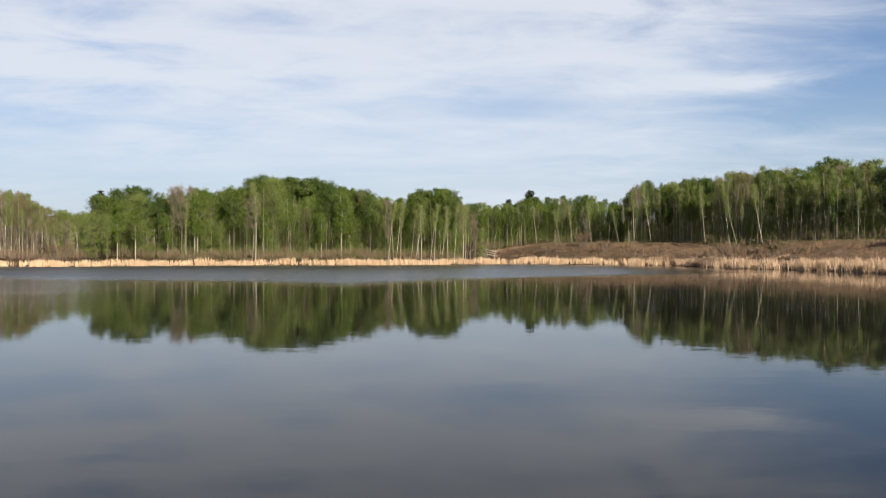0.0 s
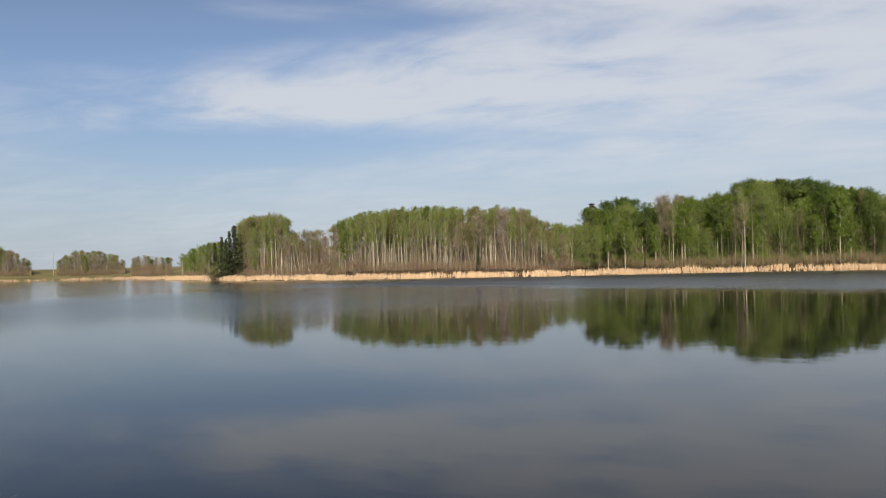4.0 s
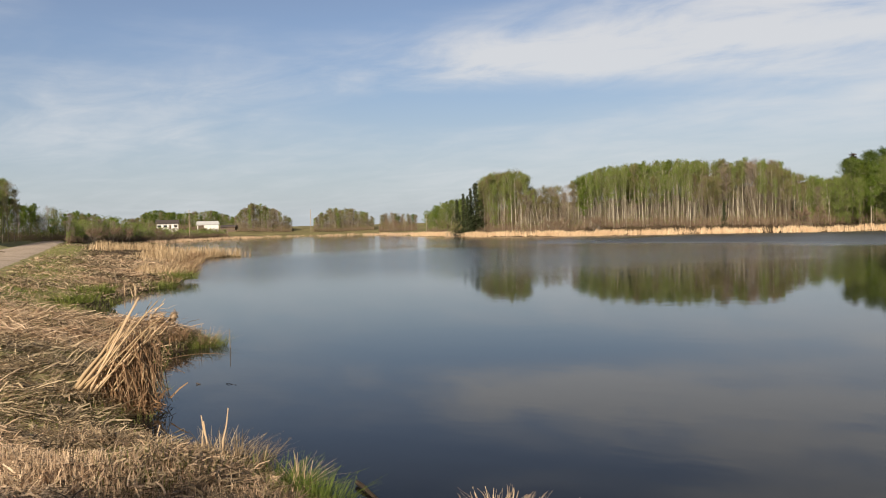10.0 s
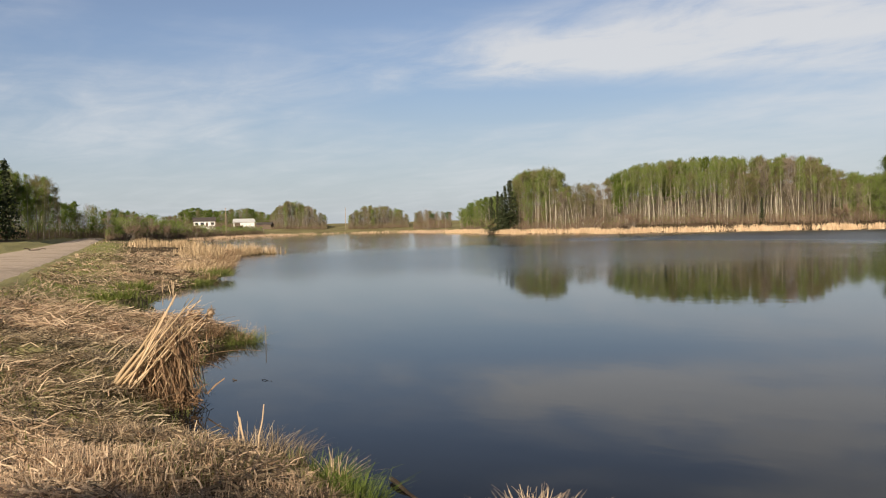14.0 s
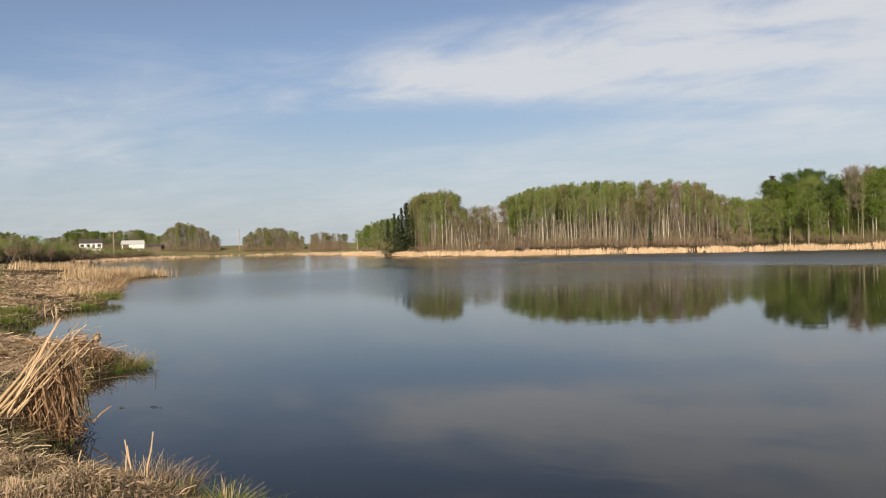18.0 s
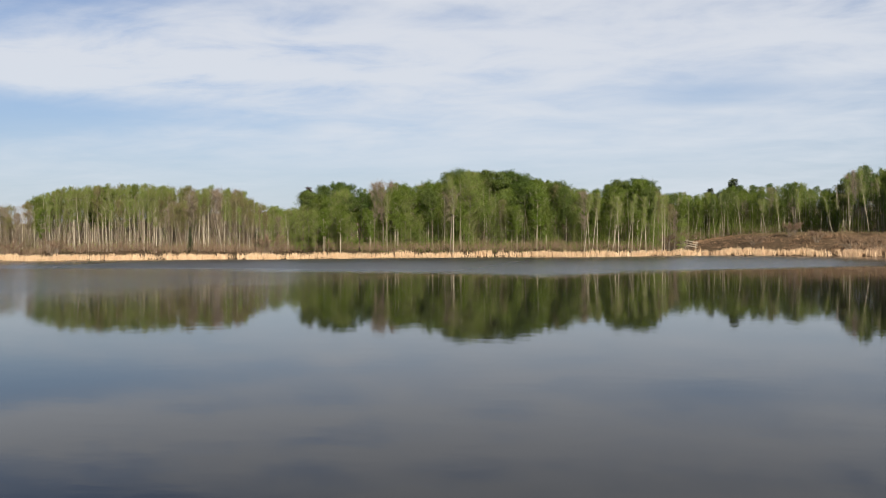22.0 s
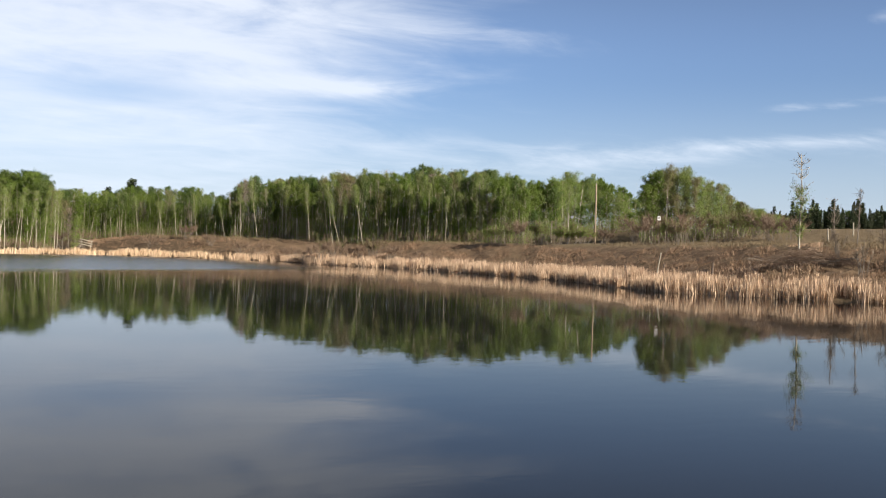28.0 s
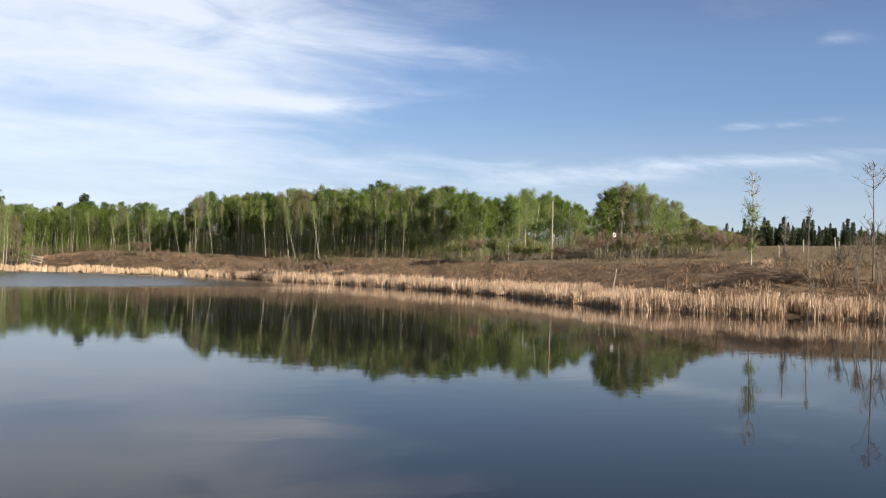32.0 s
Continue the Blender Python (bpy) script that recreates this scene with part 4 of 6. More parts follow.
stand("thin_grove", [(-23.3, 2.7), (-22.5, 2.5), (-21.1, 2.42), (-20.6, 2.3)], [(-24, 180), (-20, 180)], 25, [("olive", 3), ("bare", 0.7), ("slim", 3), ("willow", 3)], 2.4, 2.2, 1.5,
      label="thin pale grove between two woods", under=(1.2, 0.8, 1.2, 1.4, LEAF_OLIVE, LEAF_OLIVE))
stand("dark_clump", [(-20.5, 3.3), (-20.1, 3.4), (-19.8, 3.05), (-19.4, 3.68), (-18.4, 3.82), (-17.4, 3.62), (-17.2, 3.2)], [(-21, 184), (-17, 182)], 14,
      [("green", 3), ("aspen", 4), ("willow", 1)], 1.8, 1.4, 1.7, label="clump of deep green poplars", hmin=0.5, under=(0.9, 0.9, 2.6, 0.3), young="aspen")
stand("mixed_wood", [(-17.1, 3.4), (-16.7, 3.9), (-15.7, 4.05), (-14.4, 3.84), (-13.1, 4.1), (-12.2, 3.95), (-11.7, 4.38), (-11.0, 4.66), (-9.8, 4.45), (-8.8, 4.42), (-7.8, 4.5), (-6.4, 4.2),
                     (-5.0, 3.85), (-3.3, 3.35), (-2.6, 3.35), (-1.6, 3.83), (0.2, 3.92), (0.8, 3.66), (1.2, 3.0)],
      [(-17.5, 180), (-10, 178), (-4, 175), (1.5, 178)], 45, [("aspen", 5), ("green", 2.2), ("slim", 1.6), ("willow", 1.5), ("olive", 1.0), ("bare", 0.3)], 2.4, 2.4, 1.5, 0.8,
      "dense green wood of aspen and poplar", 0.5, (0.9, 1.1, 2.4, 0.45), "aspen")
stand("back_wood", [(1.2, 3.0), (2.3, 3.2), (3.0, 2.9), (4.2, 3.0), (5.0, 3.3), (5.6, 3.3), (7.1, 3.44), (8.8, 3.43), (10.3, 3.24), (10.7, 2.85), (11.6, 2.8)],
      [(1, 215), (5, 212), (11, 196)], 40, [("tall", 5), ("green", 0.8), ("aspen", 2.0), ("slim", 2.6), ("bare", 0.6)], 2.4, 2.2, 1.5, 1.5, "dark wood behind the dike", 0.6, (0.3, 1.8, 2.4, 1.4, LEAF_FRESH, LEAF_FRESH))
stand("dike_wood", [(11.0, 3.6), (11.4, 3.95), (12.4, 4.3), (12.8, 3.95), (13.6, 4.35), (15.0, 4.4), (15.9, 4.5), (17.2, 4.75), (18.6, 4.9), (20.1, 5.2), (21.2, 4.76), (22.4, 5.36),
                    (23.8, 5.15), (24.8, 5.1), (25.9, 5.1), (26.7, 5.2), (27.9, 4.9), (29.0, 4.6)],
      [(11, 190), (14, 184), (17, 168), (21, 160), (25, 150), (29, 142)], 40, [("tall", 6), ("green", 0.4), ("aspen", 2.0), ("slim", 3.6), ("olive", 1.0), ("bare", 0.6)], 3.2, 2.6, 1.2, 3.0,
      "tall dark wood behind the dike", 0.6, (0.3, 1.5, 2.0, 2.4, LEAF_FRESH, LEAF_FRESH))
stand("hill_wood", [(29.0, 4.6), (30.4, 4.9), (31.8, 5.2), (33.1, 5.05), (34.2, 4.6), (35.2, 3.9), (35.9, 3.5)],
      [(29, 160), (33, 185), (36, 190)], 40, [("green", 2.5), ("willow", 5), ("aspen", 3), ("slim", 1.5)], 2.4, 2.0, 1.7, label="green wood on the hill", hmin=0.45, under=(0.3, 0.9, 1.0, 0.5, LEAF_WILLOW, LEAF_FRESH))
stand("willow_stand", [(35.7, 4.0), (36.0, 4.9), (36.9, 5.6), (37.9, 5.95), (38.9, 5.3), (39.7, 4.7), (40.6, 4.5), (41.4, 3.6), (42.4, 3.1), (43.6, 2.8), (44.2, 2.5)],
      [(35, 150), (39, 150), (44.2, 165)], 25, [("willow", 2.2), ("aspen", 0.8), ("olive", 3.5), ("slim", 2.5)], 3.4, 1.6, 1.3, label="light green willows and aspens on the hill", hmin=0.4, under=(0.3, 0.5, 1.6, 0.8, LEAF_WILLOW, LEAF_FRESH))
stand("far_spruces", [(42.3, 2.5), (43.5, 2.7), (45.1, 3.1), (46.9, 3.05), (48.4, 3.1), (49.6, 3.0), (51.0, 2.9), (54, 2.9)],
      [(42, 300), (54, 290)], 30, [("spruce", 7), ("green", 1.5)], 5.0, 3.5, 1.8, label="dark spruce wood beyond the hill", hmin=0.55, under=(0.0, 1.0, 0.1, 0.5))


# lone spruces before the groves and over the woods
def lone(kind, az, d, el, fat=1.0, tilt=0.0):
    x, y = polar(az, d)
    z = float(ground_z(np.array([x]), np.array([y]))[0])
    plant(kind, x, y, z, EYE + d * math.tan(radians(el)) - z, -az if tilt else rng.uniform(0, 360), tilt, fat)


for args in (("spruce", -42.7, 228, 2.05, 1.3), ("spruce", -42.25, 228, 2.4, 1.3), ("spruce", -41.95, 226, 2.7, 1.3), ("spruce", -43.1, 230, 1.7, 1.3), ("spruce", -42.45, 224, 1.9, 1.3), ("slim", -70.6, 212, 3.75), ("slim", -70.1, 216, 3.6), ("olive", -69.6, 214, 3.55), ("slim", -69.3, 214, 3.45), ("olive", -69.0, 212, 3.3), ("olive", -68.7, 213, 2.9), ("slim", -71.0, 200, 3.9), ("aspen", -72.0, 180, 4.0),
             ("dead_spruce", -20.2, 198, 3.6, 1.5), ("green", -11.5, 196, 4.5, 1.35), ("green", -11.0, 198, 4.72, 1.4), ("green", -10.3, 196, 4.58, 1.4), ("green", -9.6, 198, 4.42, 1.3), ("green", -8.8, 196, 4.55, 1.4), ("green", -7.9, 197, 4.58, 1.4), ("green", -7.2, 195, 4.4, 1.3), ("green", -1.3, 192, 3.9, 1.3), ("green", -0.4, 193, 3.98, 1.4), ("green", 0.3, 192, 3.88, 1.3), ("green", -19.3, 190, 3.72, 1.2), ("green", -18.6, 191, 3.88, 1.3), ("green", -17.9, 190, 3.78, 1.2), ("slim", 1.35, 176, 3.0), ("olive", 1.65, 176, 2.4), ("bare", 1.95, 178, 2.0), ("willow", 2.3, 180, 1.5), ("willow", -21.0, 178, 2.2, 1.1), ("willow", -20.5, 177, 2.5, 1.1), ("willow", -19.9, 177, 2.3, 1.1), ("aspen", -19.3, 177, 2.3, 1.1), ("aspen", -18.3, 177, 2.5, 1.1), ("bare", -16.2, 183, 3.95, 0.9), ("bare", -15.2, 184, 3.95, 0.9), ("bare", -15.7, 181, 4.0, 1.1), ("bare", -11.6, 173, 3.5, 1.0), ("bare", -3.4, 172, 3.3, 1.0), ("slim", -11.4, 172, 3.7, 1.1), ("spruce", 5.3, 226, 3.72, 2.0), ("spruce", 4.0, 228, 3.2, 1.8), ("spruce", -71.2, 180, 4.35, 1.3), ("spruce", -27.2, 186, 1.2), ("spruce", -23.3, 182, 1.1)):
    lone(*args)
for a, e in ((43.2, 2.9), (44.35, 3.5), (44.6, 3.25), (45.45, 3.6), (45.65, 3.4), (46.5, 3.62), (46.75, 3.3), (47.6, 3.5), (47.8, 3.66), (48.05, 3.45), (49.0, 3.3), (49.9, 3.55), (51.2, 3.3)):
    lone("spruce", a, 296, e, 1.25)
for k in range(34):
    lone("spruce", 43.4 + 0.23 * k + rng.uniform(-0.1, 0.1), rng.uniform(288, 300), rng.uniform(2.6, 3.35), 1.15)
# pale trunks that lean out of the woods' edges
for k in range(12):
    lone("slim", -3.4 + 0.42 * k + rng.uniform(-0.15, 0.15), rng.uniform(171, 175), rng.uniform(2.5, 3.4) - 0.03 * k, 0.9, rng.uniform(-2, 9))
for k in range(16):
    a = 5.5 + 1.25 * k + rng.uniform(-0.5, 0.5)
    edge = float(np.interp(a, [5, 11, 14, 17, 21, 25], [205, 188, 182, 166, 158, 148]))
    lone("slim", a, edge, (2.9 if a < 10.8 else 4.0) + rng.uniform(-0.5, 0.3), 0.95, rng.uniform(-14, 3))


def shade_trees():
    """Unseen trees added behind the viewer, across the track, to shade the near bank."""
    r = np.random.default_rng(91)
    row = [(-34 + 3.2 * k + r.uniform(-1, 1), -17.5 + r.uniform(-3.5, 1.0), r.uniform(8.2, 9.0)) for k in range(20)]
    # three taller ones, sized so their shadow covers the bank's nearest strip
    row += [(4.0, -17.4, 10.2), (5.4, -17.6, 10.4), (7.0, -17.3, 10.4)]
    for k, (x, y, h) in enumerate(row):
        z = float(ground_z(np.array([x]), np.array([y]))[0])
        plant(("aspen", "green", "olive")[k % 3] if k < 20 else "aspen", x, y, z, h, r.uniform(0, 360))


shade_trees()


# ---- reeds ----
def reed_belt(name, line, width, per_m, height, thick, mat, label, seed, lean=0.18):
    """Dead cattails along a line of points, standing in shallow water and on the mud."""
    r = np.random.default_rng(seed)
    pts = np.array(line, float)
    seg = np.diff(pts, axis=0)
    ln = np.hypot(seg[:, 0], seg[:, 1])
    n = int(ln.sum() * per_m)
    k = r.choice(len(ln), n, p=ln / ln.sum())
    t = r.uniform(0, 1, n)[:, None]
    nor = np.stack([-seg[:, 1], seg[:, 0]], 1) / ln[:, None]
    off = r.uniform(0, 1, n) * width
    p = pts[k] + seg[k] * t + nor[k] * off[:, None]
    sd = shore_dist(p[:, 0], p[:, 1])
    clump = vnoise(p[:, 0] * 0.6 + 5, p[:, 1] * 0.6)
    fine = vnoise(p[:, 0] * 2.1, p[:, 1] * 2.1 + 3)
    clump = 0.55 * clump + 0.45 * fine
    keep = (sd > -0.9) & (r.uniform(0, 1, n) < 3.4 * np.maximum(clump - 0.24, 0) ** 1.6)
    p, sd, clump = p[keep], sd[keep], clump[keep]
    n = len(p)
    z = np.maximum(ground_z(p[:, 0], p[:, 1]), -0.15)
    h = height * (0.55 + 0.55 * clump) * r.uniform(0.65, 1.12, n)
    base = np.stack([p[:, 0], p[:, 1], z - 0.03], 1)
    az = r.uniform(0, 2 * np.pi, n)
    v, f = blades(base, h, thick * r.uniform(0.6, 1.4, n), az, r.normal(0, lean, n), r.uniform(0, 0.45, n) ** 2 * 2, r, 3)
    ob = shape(name, v, f, mat)
    return tagged(ob, label, "reeds", kind="stuff")


def shore_line(a0, a1, step, back=0.0):
    fa, fd = zip(*FAR_SHORE)
    return [polar(a, float(np.interp(a, fa, fd)) + back) for a in np.arange(a0, a1 + 1e-6, step)]


reed_belt("far_reeds", shore_line(-46, 12, 1.0, -0.5), 3.5, 190, 1.05, 0.10, REED, "belt of pale straw-coloured dead cattails along the far shore", 3)
reed_belt("far_reeds", shore_line(-61, -46, 0.7, -0.5), 4.0, 45, 0.9, 0.13, REED_DULL, "belt of pale dead cattails on the distant shore", 4)
reed_belt("dike_reeds", shore_line(11, 28, 0.7, -0.5), 3.0, 230, 1.3, 0.075, REED_DULL, "belt of bleached cattails below the dike", 5)
reed_belt("dike_reeds", shore_line(28, 58, 0.7, -0.5), 4.0, 520, 1.2, 0.055, REED_DULL, "thick belt of tall bleached cattails by the water", 6, 0.14)
reed_belt("dike_reeds", shore_line(26, 58, 0.7, -0.4), 4.0, 330, 0.72, 0.06, THATCH, "brown lower leaves of the cattail belt", 16, 0.3)
reed_belt("spit_reeds", [(-79, 53), (-80, 48), (-66, 38.5), (-54, 31)][::-1], 3.5, 70, 0.7, 0.05, REED_GOLD, "golden dead reeds on a low spit", 7, 0.7)
reed_belt("spit_reeds", [(-79.5, 53.5), (-80, 48), (-67, 39)][::-1], 3.2, 120, 1.1, 0.05, REED_GOLD, "tall golden dead reeds at the spit's end", 9, 0.45)
reed_belt("spit_reeds", [(-42.0, 23.9), (-45.0, 25.7)], 1.6, 170, 0.55, 0.035, REED_GOLD, "golden dead grass hanging over the water's edge", 10, 0.6)
reed_belt("spit_reeds", [(-80, 53.4), (-86, 55), (-100, 60), (-125, 70), (-178, 90), (-224, 120)][::-1], 3.0, 55, 1.1, 0.08, REED_GOLD, "golden dead reeds along the inlet", 8, 0.2)


reed_belt("inlet_reeds", [(-87.5, 43.0), (-93.0, 50.0), (-98.5, 57.0)], 3.5, 110, 1.0, 0.06, REED_GOLD, "dense golden dead reeds behind the spit", 11, 0.25)


def rough_slope():
    """Tussocky dead grass on the dike and the hill."""
    r = np.random.default_rng(21)
    n = 150000
    a = r.uniform(3, 57, n)
    fa, fd = zip(*FAR_SHORE)
    back = 2.5 + np.where((a > 33) & (r.uniform(0, 1, n) < 0.4), 100, 32) * r.uniform(0, 1, n) ** 1.2
    x, y = polar(a, np.interp(a, fa, fd) + back)
    lump = vnoise(x * 0.8, y * 0.8)
    keep = r.uniform(0, 1, n) < 0.25 + lump
    x, y, lump = x[keep], y[keep], lump[keep]
    n = len(x)
    base = np.stack([x, y, ground_z(x, y) - 0.03], 1)
    for low, mat, lab in ((True, GRASS_FACE, "brown tussocky dead grass on the dike's slope"), (False, GRASS_ROUGH, "tan dead grass on the dike's top and the hill")):
        sel = (base[:, 2] < 3.55) == low
        m = int(sel.sum())
        v, f = blades(base[sel], (0.12 + 0.55 * lump[sel] ** 2) * r.uniform(0.6, 1.3, m), r.uniform(0.03, 0.065, m), r.uniform(0, 6.28, m), r.normal(0, 0.75, m), r.uniform(0, 0.8, m), r, 1)
        tagged(shape("rough_grass", v, f, mat), lab, "grass", kind="stuff")


rough_slope()


def crest_grass():
    """A fringe of paler dead grass along the dike's top edge, and matted tufts below it."""
    r = np.random.default_rng(22)
    fa, fd = zip(*FAR_SHORE)
    n = 42000
    a = r.uniform(4, 46, n)
    rim = r.uniform(0, 1, n) < 0.6
    x, y = polar(a, np.interp(a, fa, fd) + np.where(rim, r.normal(20.5, 0.8, n), r.uniform(8.5, 18, n)))
    sd = shore_dist(x, y)
    lump = vnoise(x * 0.45, y * 0.45 + 8)
    keep = np.where(rim, np.abs(sd - 19.5) < 2.2, lump > 0.6) & (np.hypot(x, y) < 175)
    x, y, lump = x[keep], y[keep], lump[keep]
    n = len(x)
    base = np.stack([x, y, ground_z(x, y) - 0.03], 1)
    v, f = blades(base, r.uniform(0.18, 0.48, n) * (0.5 + lump), r.uniform(0.03, 0.06, n), r.uniform(0, 6.28, n), r.normal(0, 0.6, n), r.uniform(0, 0.8, n), r, 2)
    tagged(shape("rough_grass", v, f, REED_DULL), "fringe of tan dead grass along the dike's crest", "grass", kind="stuff")


crest_grass()


def dry_meadow():
    """Pale dead grass between the track and the inlet's reeds."""
    r = np.random.default_rng(23)
    n = 60000
    t, w = 8 + 170 * r.uniform(0, 1, n) ** 1.3, r.uniform(0.3, 26, n)
    x, y = ROAD_P[0] + ROAD_D[0] * t + 0.417 * w, ROAD_P[1] + ROAD_D[1] * t + 0.909 * w
    lump = vnoise(x * 0.35 + 3, y * 0.35)
    d = np.hypot(x, y)
    keep = (shore_dist(x, y) > 0.2) & (r.uniform(0, 1, n) < np.clip(lump * 1.6 - 0.25, 0.05, 1) * (0.25 + 0.75 * ease(w, 2.0, 5.0)))
    x, y, lump, d = x[keep], y[keep], lump[keep], d[keep]
    n = len(x)
    base = np.stack([x, y, ground_z(x, y) - 0.03], 1)
    v, f = blades(base, (0.10 + 0.36 * lump ** 2) * r.uniform(0.5, 1.3, n), np.maximum(0.008, 0.0006 * d) * r.uniform(0.7, 1.4, n), r.uniform(0, 6.28, n), r.normal(0, 0.8, n), r.uniform(0, 1.0, n), r)
    tagged(shape("dry_grass", v, f, STRAW), "pale dead grass between the track and the reeds", "grass", kind="stuff")


dry_meadow()


# ---- shrubs and lone trees ----
def shrub(az, d, h, wide, sort, label, seed):
    r = np.random.default_rng(seed)
    x, y = polar(az, d)
    top = new("shrub")
    top.matrix_basis = pose(x, y, float(ground_z(np.array([x]), np.array([y]))[0]) - 0.05)
    tagged(top, label, "shrub", "shrubs by the lake")
    leaves = {"brown": 0, "grey": 0, "green": 2400, "pale": 1200}[sort]
    stems, crown, tw = bush(r, h, wide, 8 if sort == "grey" else 14, leaves, 0.13, 220 if sort == "grey" else 1300)
    tagged(shape("stem_mass", *stems, BARK_GREY, top), kind="stuff")
    shape("crown", *crown, {"brown": TWIG, "grey": TWIG_GREY, "green": LEAF_WILLOW, "pale": LEAF_PALE}[sort], top)
    if tw is not None:
        tagged(shape("branchwork", *tw, TWIG, top), kind="stuff")


BROWN, SOFT, LIGHT = "leafless red-brown shrub on the bank", "shrub just turning green on the bank", "pale grey-green willow shrub on the dike"
DIKE_SHRUBS = [
    (8.5, 186, 2.6, 2.2, "brown", BROWN), (16.4, 141, 3.0, 2.6, "brown", BROWN), (15.4, 146, 2.2, 2.4, "brown", BROWN),
    (13.0, 166, 2.0, 2.2, "brown", BROWN), (16.9, 151, 3.0, 2.0, "pale", LIGHT), (19.6, 143, 2.8, 1.8, "pale", LIGHT),
    (2.6, 186, 3.4, 2.8, "brown", BROWN), (1.6, 184, 3.2, 2.4, "brown", BROWN), (6.6, 184, 1.8, 2.2, "brown", BROWN),
    (9.8, 178, 2.2, 2.4, "brown", BROWN), (11.6, 170, 2.0, 2.4, "brown", BROWN), (14.3, 156, 2.2, 2.4, "brown", BROWN),
    (17.6, 145, 2.4, 2.4, "brown", BROWN), (18.6, 146, 2.0, 2.4, "brown", BROWN), (20.6, 138, 1.8, 2.2, "brown", BROWN),
    (22.4, 130, 1.6, 2.0, "brown", BROWN),
]
HILL_SHRUBS = [
    (35.6, 132, 3.8, 2.8, "brown", BROWN), (36.6, 135, 4.4, 2.6, "brown", BROWN), (38.6, 134, 4.2, 2.8, "brown", BROWN),
    (37.4, 136, 3.4, 2.4, "green", SOFT), (43.4, 140, 3.2, 2.6, "brown", BROWN), (44.2, 142, 3.2, 2.4, "brown", BROWN),
    (39.8, 146, 4.5, 2.4, "green", SOFT), (40.7, 147, 4.0, 2.4, "green", SOFT), (41.5, 149, 4.0, 2.4, "green", SOFT), (42.3, 151, 3.4, 2.2, "green", SOFT), (30.0, 130, 3.0, 2.4, "green", SOFT), (31.8, 131, 3.0, 2.6, "green", SOFT),
    (28.6, 132, 3.4, 2.2, "brown", BROWN), (33.6, 133, 2.2, 1.8, "brown", BROWN), (46.9, 78, 2.4, 1.0, "grey", "thin bare grey shrub on the slope"),
    (48.1, 74, 2.4, 1.0, "grey", "thin bare grey shrub on the slope"), (49.4, 76, 3.4, 0.9, "grey", "tall thin bare grey shrub by the reeds"), (50.4, 75, 4.2, 0.9, "grey", "tall thin bare grey shrub by the reeds"),
    (51.6, 76, 4.6, 1.1, "grey", "tall thin bare grey shrub by the reeds"),
    (27.4, 134, 2.6, 1.8, "green", SOFT), (30.9, 130, 3.2, 2.0, "grey", "thin bare grey shrub on the dike"), (31.3, 127, 2.4, 1.8, "green", SOFT),
    (32.4, 126, 2.0, 1.6, "green", SOFT), (38.0, 129, 3.4, 1.8, "pale", LIGHT), (42.8, 146, 4.2, 2.6, "brown", BROWN),
]
FAR_SHRUBS = [
    (-43.6, 222, 4.2, 3.0, "green", SOFT), (-47.0, 372, 5.0, 4.0, "brown", BROWN), (-37.0, 196, 3.2, 3.0, "brown", BROWN),
    (-34.6, 192, 3.0, 3.0, "brown", BROWN), (-22.4, 178, 3.4, 3.0, "brown", BROWN), (-62.6, 256, 4.5, 4.0, "brown", BROWN),
    (-61.0, 296, 4.0, 4.0, "brown", BROWN), (-59.6, 350, 5.0, 4.4, "brown", BROWN), (-58.4, 362, 4.0, 4.0, "green", SOFT),
    (-63.8, 244, 4.0, 4.0, "brown", BROWN), (-64.6, 215, 3.4, 3.4, "brown", BROWN), (-61.8, 320, 6.0, 4.5, "green", SOFT),
]
for i, q in enumerate(DIKE_SHRUBS + HILL_SHRUBS + FAR_SHRUBS):
    shrub(*q, 100 + i)


def young_birch(az, d, h, lean, leaves, name, label, seed, wide=1.1, low=0.3, twigs=500, limbs=26, thick=0.08, bare_top=1.0):
    r = np.random.default_rng(seed)
    x, y = polar(az, d)
    stem, leaf, tw = broadleaf(r, True, h, low, wide, limbs, leaves, 0.11, 0.26, lean, 0.012, thick, twigs, 6, 0.4, 1.0 if leaves > 100 else 2.2)
    top = new(name)
    top.matrix_basis = pose(x, y, float(ground_z(np.array([x]), np.array([y]))[0]) - 0.05)
    tagged(top, label, "tree")
    shape("trunk", *stem, BARK_PALE if leaves > 100 else BARK_GREY, top, smooth=True)
    if bare_top < 1.0:
        tips = leaf[0].reshape(-1, 3, 3)
        tips = tips[tips[:, 0, 2] < h * (bare_top + r.normal(0, 0.05, len(tips)))]
        leaf = tips.reshape(-1, 3), np.arange(len(tips) * 3).reshape(-1, 3)
    if leaves:
        shape("crown", *leaf, LEAF_WILLOW if leaves > 100 else TWIG_GREY, top)
    tagged(shape("branchwork", *tw, TWIG_GREY, top), kind="stuff")


young_birch(44.75, 80, 8.5, 0.01, 3000, "birch_sapling", "slender white birch with small new leaves below a bare top", 5, 0.95, 0.16, 330, 40, 0.07, 0.66)
young_birch(51.25, 77, 9.2, 0.01, 40, "dead_tree", "tall bare grey tree beside the reeds", 6, 1.5, 0.33, 230, 13, 0.075)
young_birch(46.6, 88, 4.4, 0.03, 20, "dead_tree", "small bare grey tree on the slope", 8, 0.5, 0.18, 70, 16, 0.045)
young_birch(47.8, 86, 5.0, 0.10, 20, "dead_tree", "thin leaning bare tree on the slope", 9, 0.5, 0.18, 70, 16, 0.045)


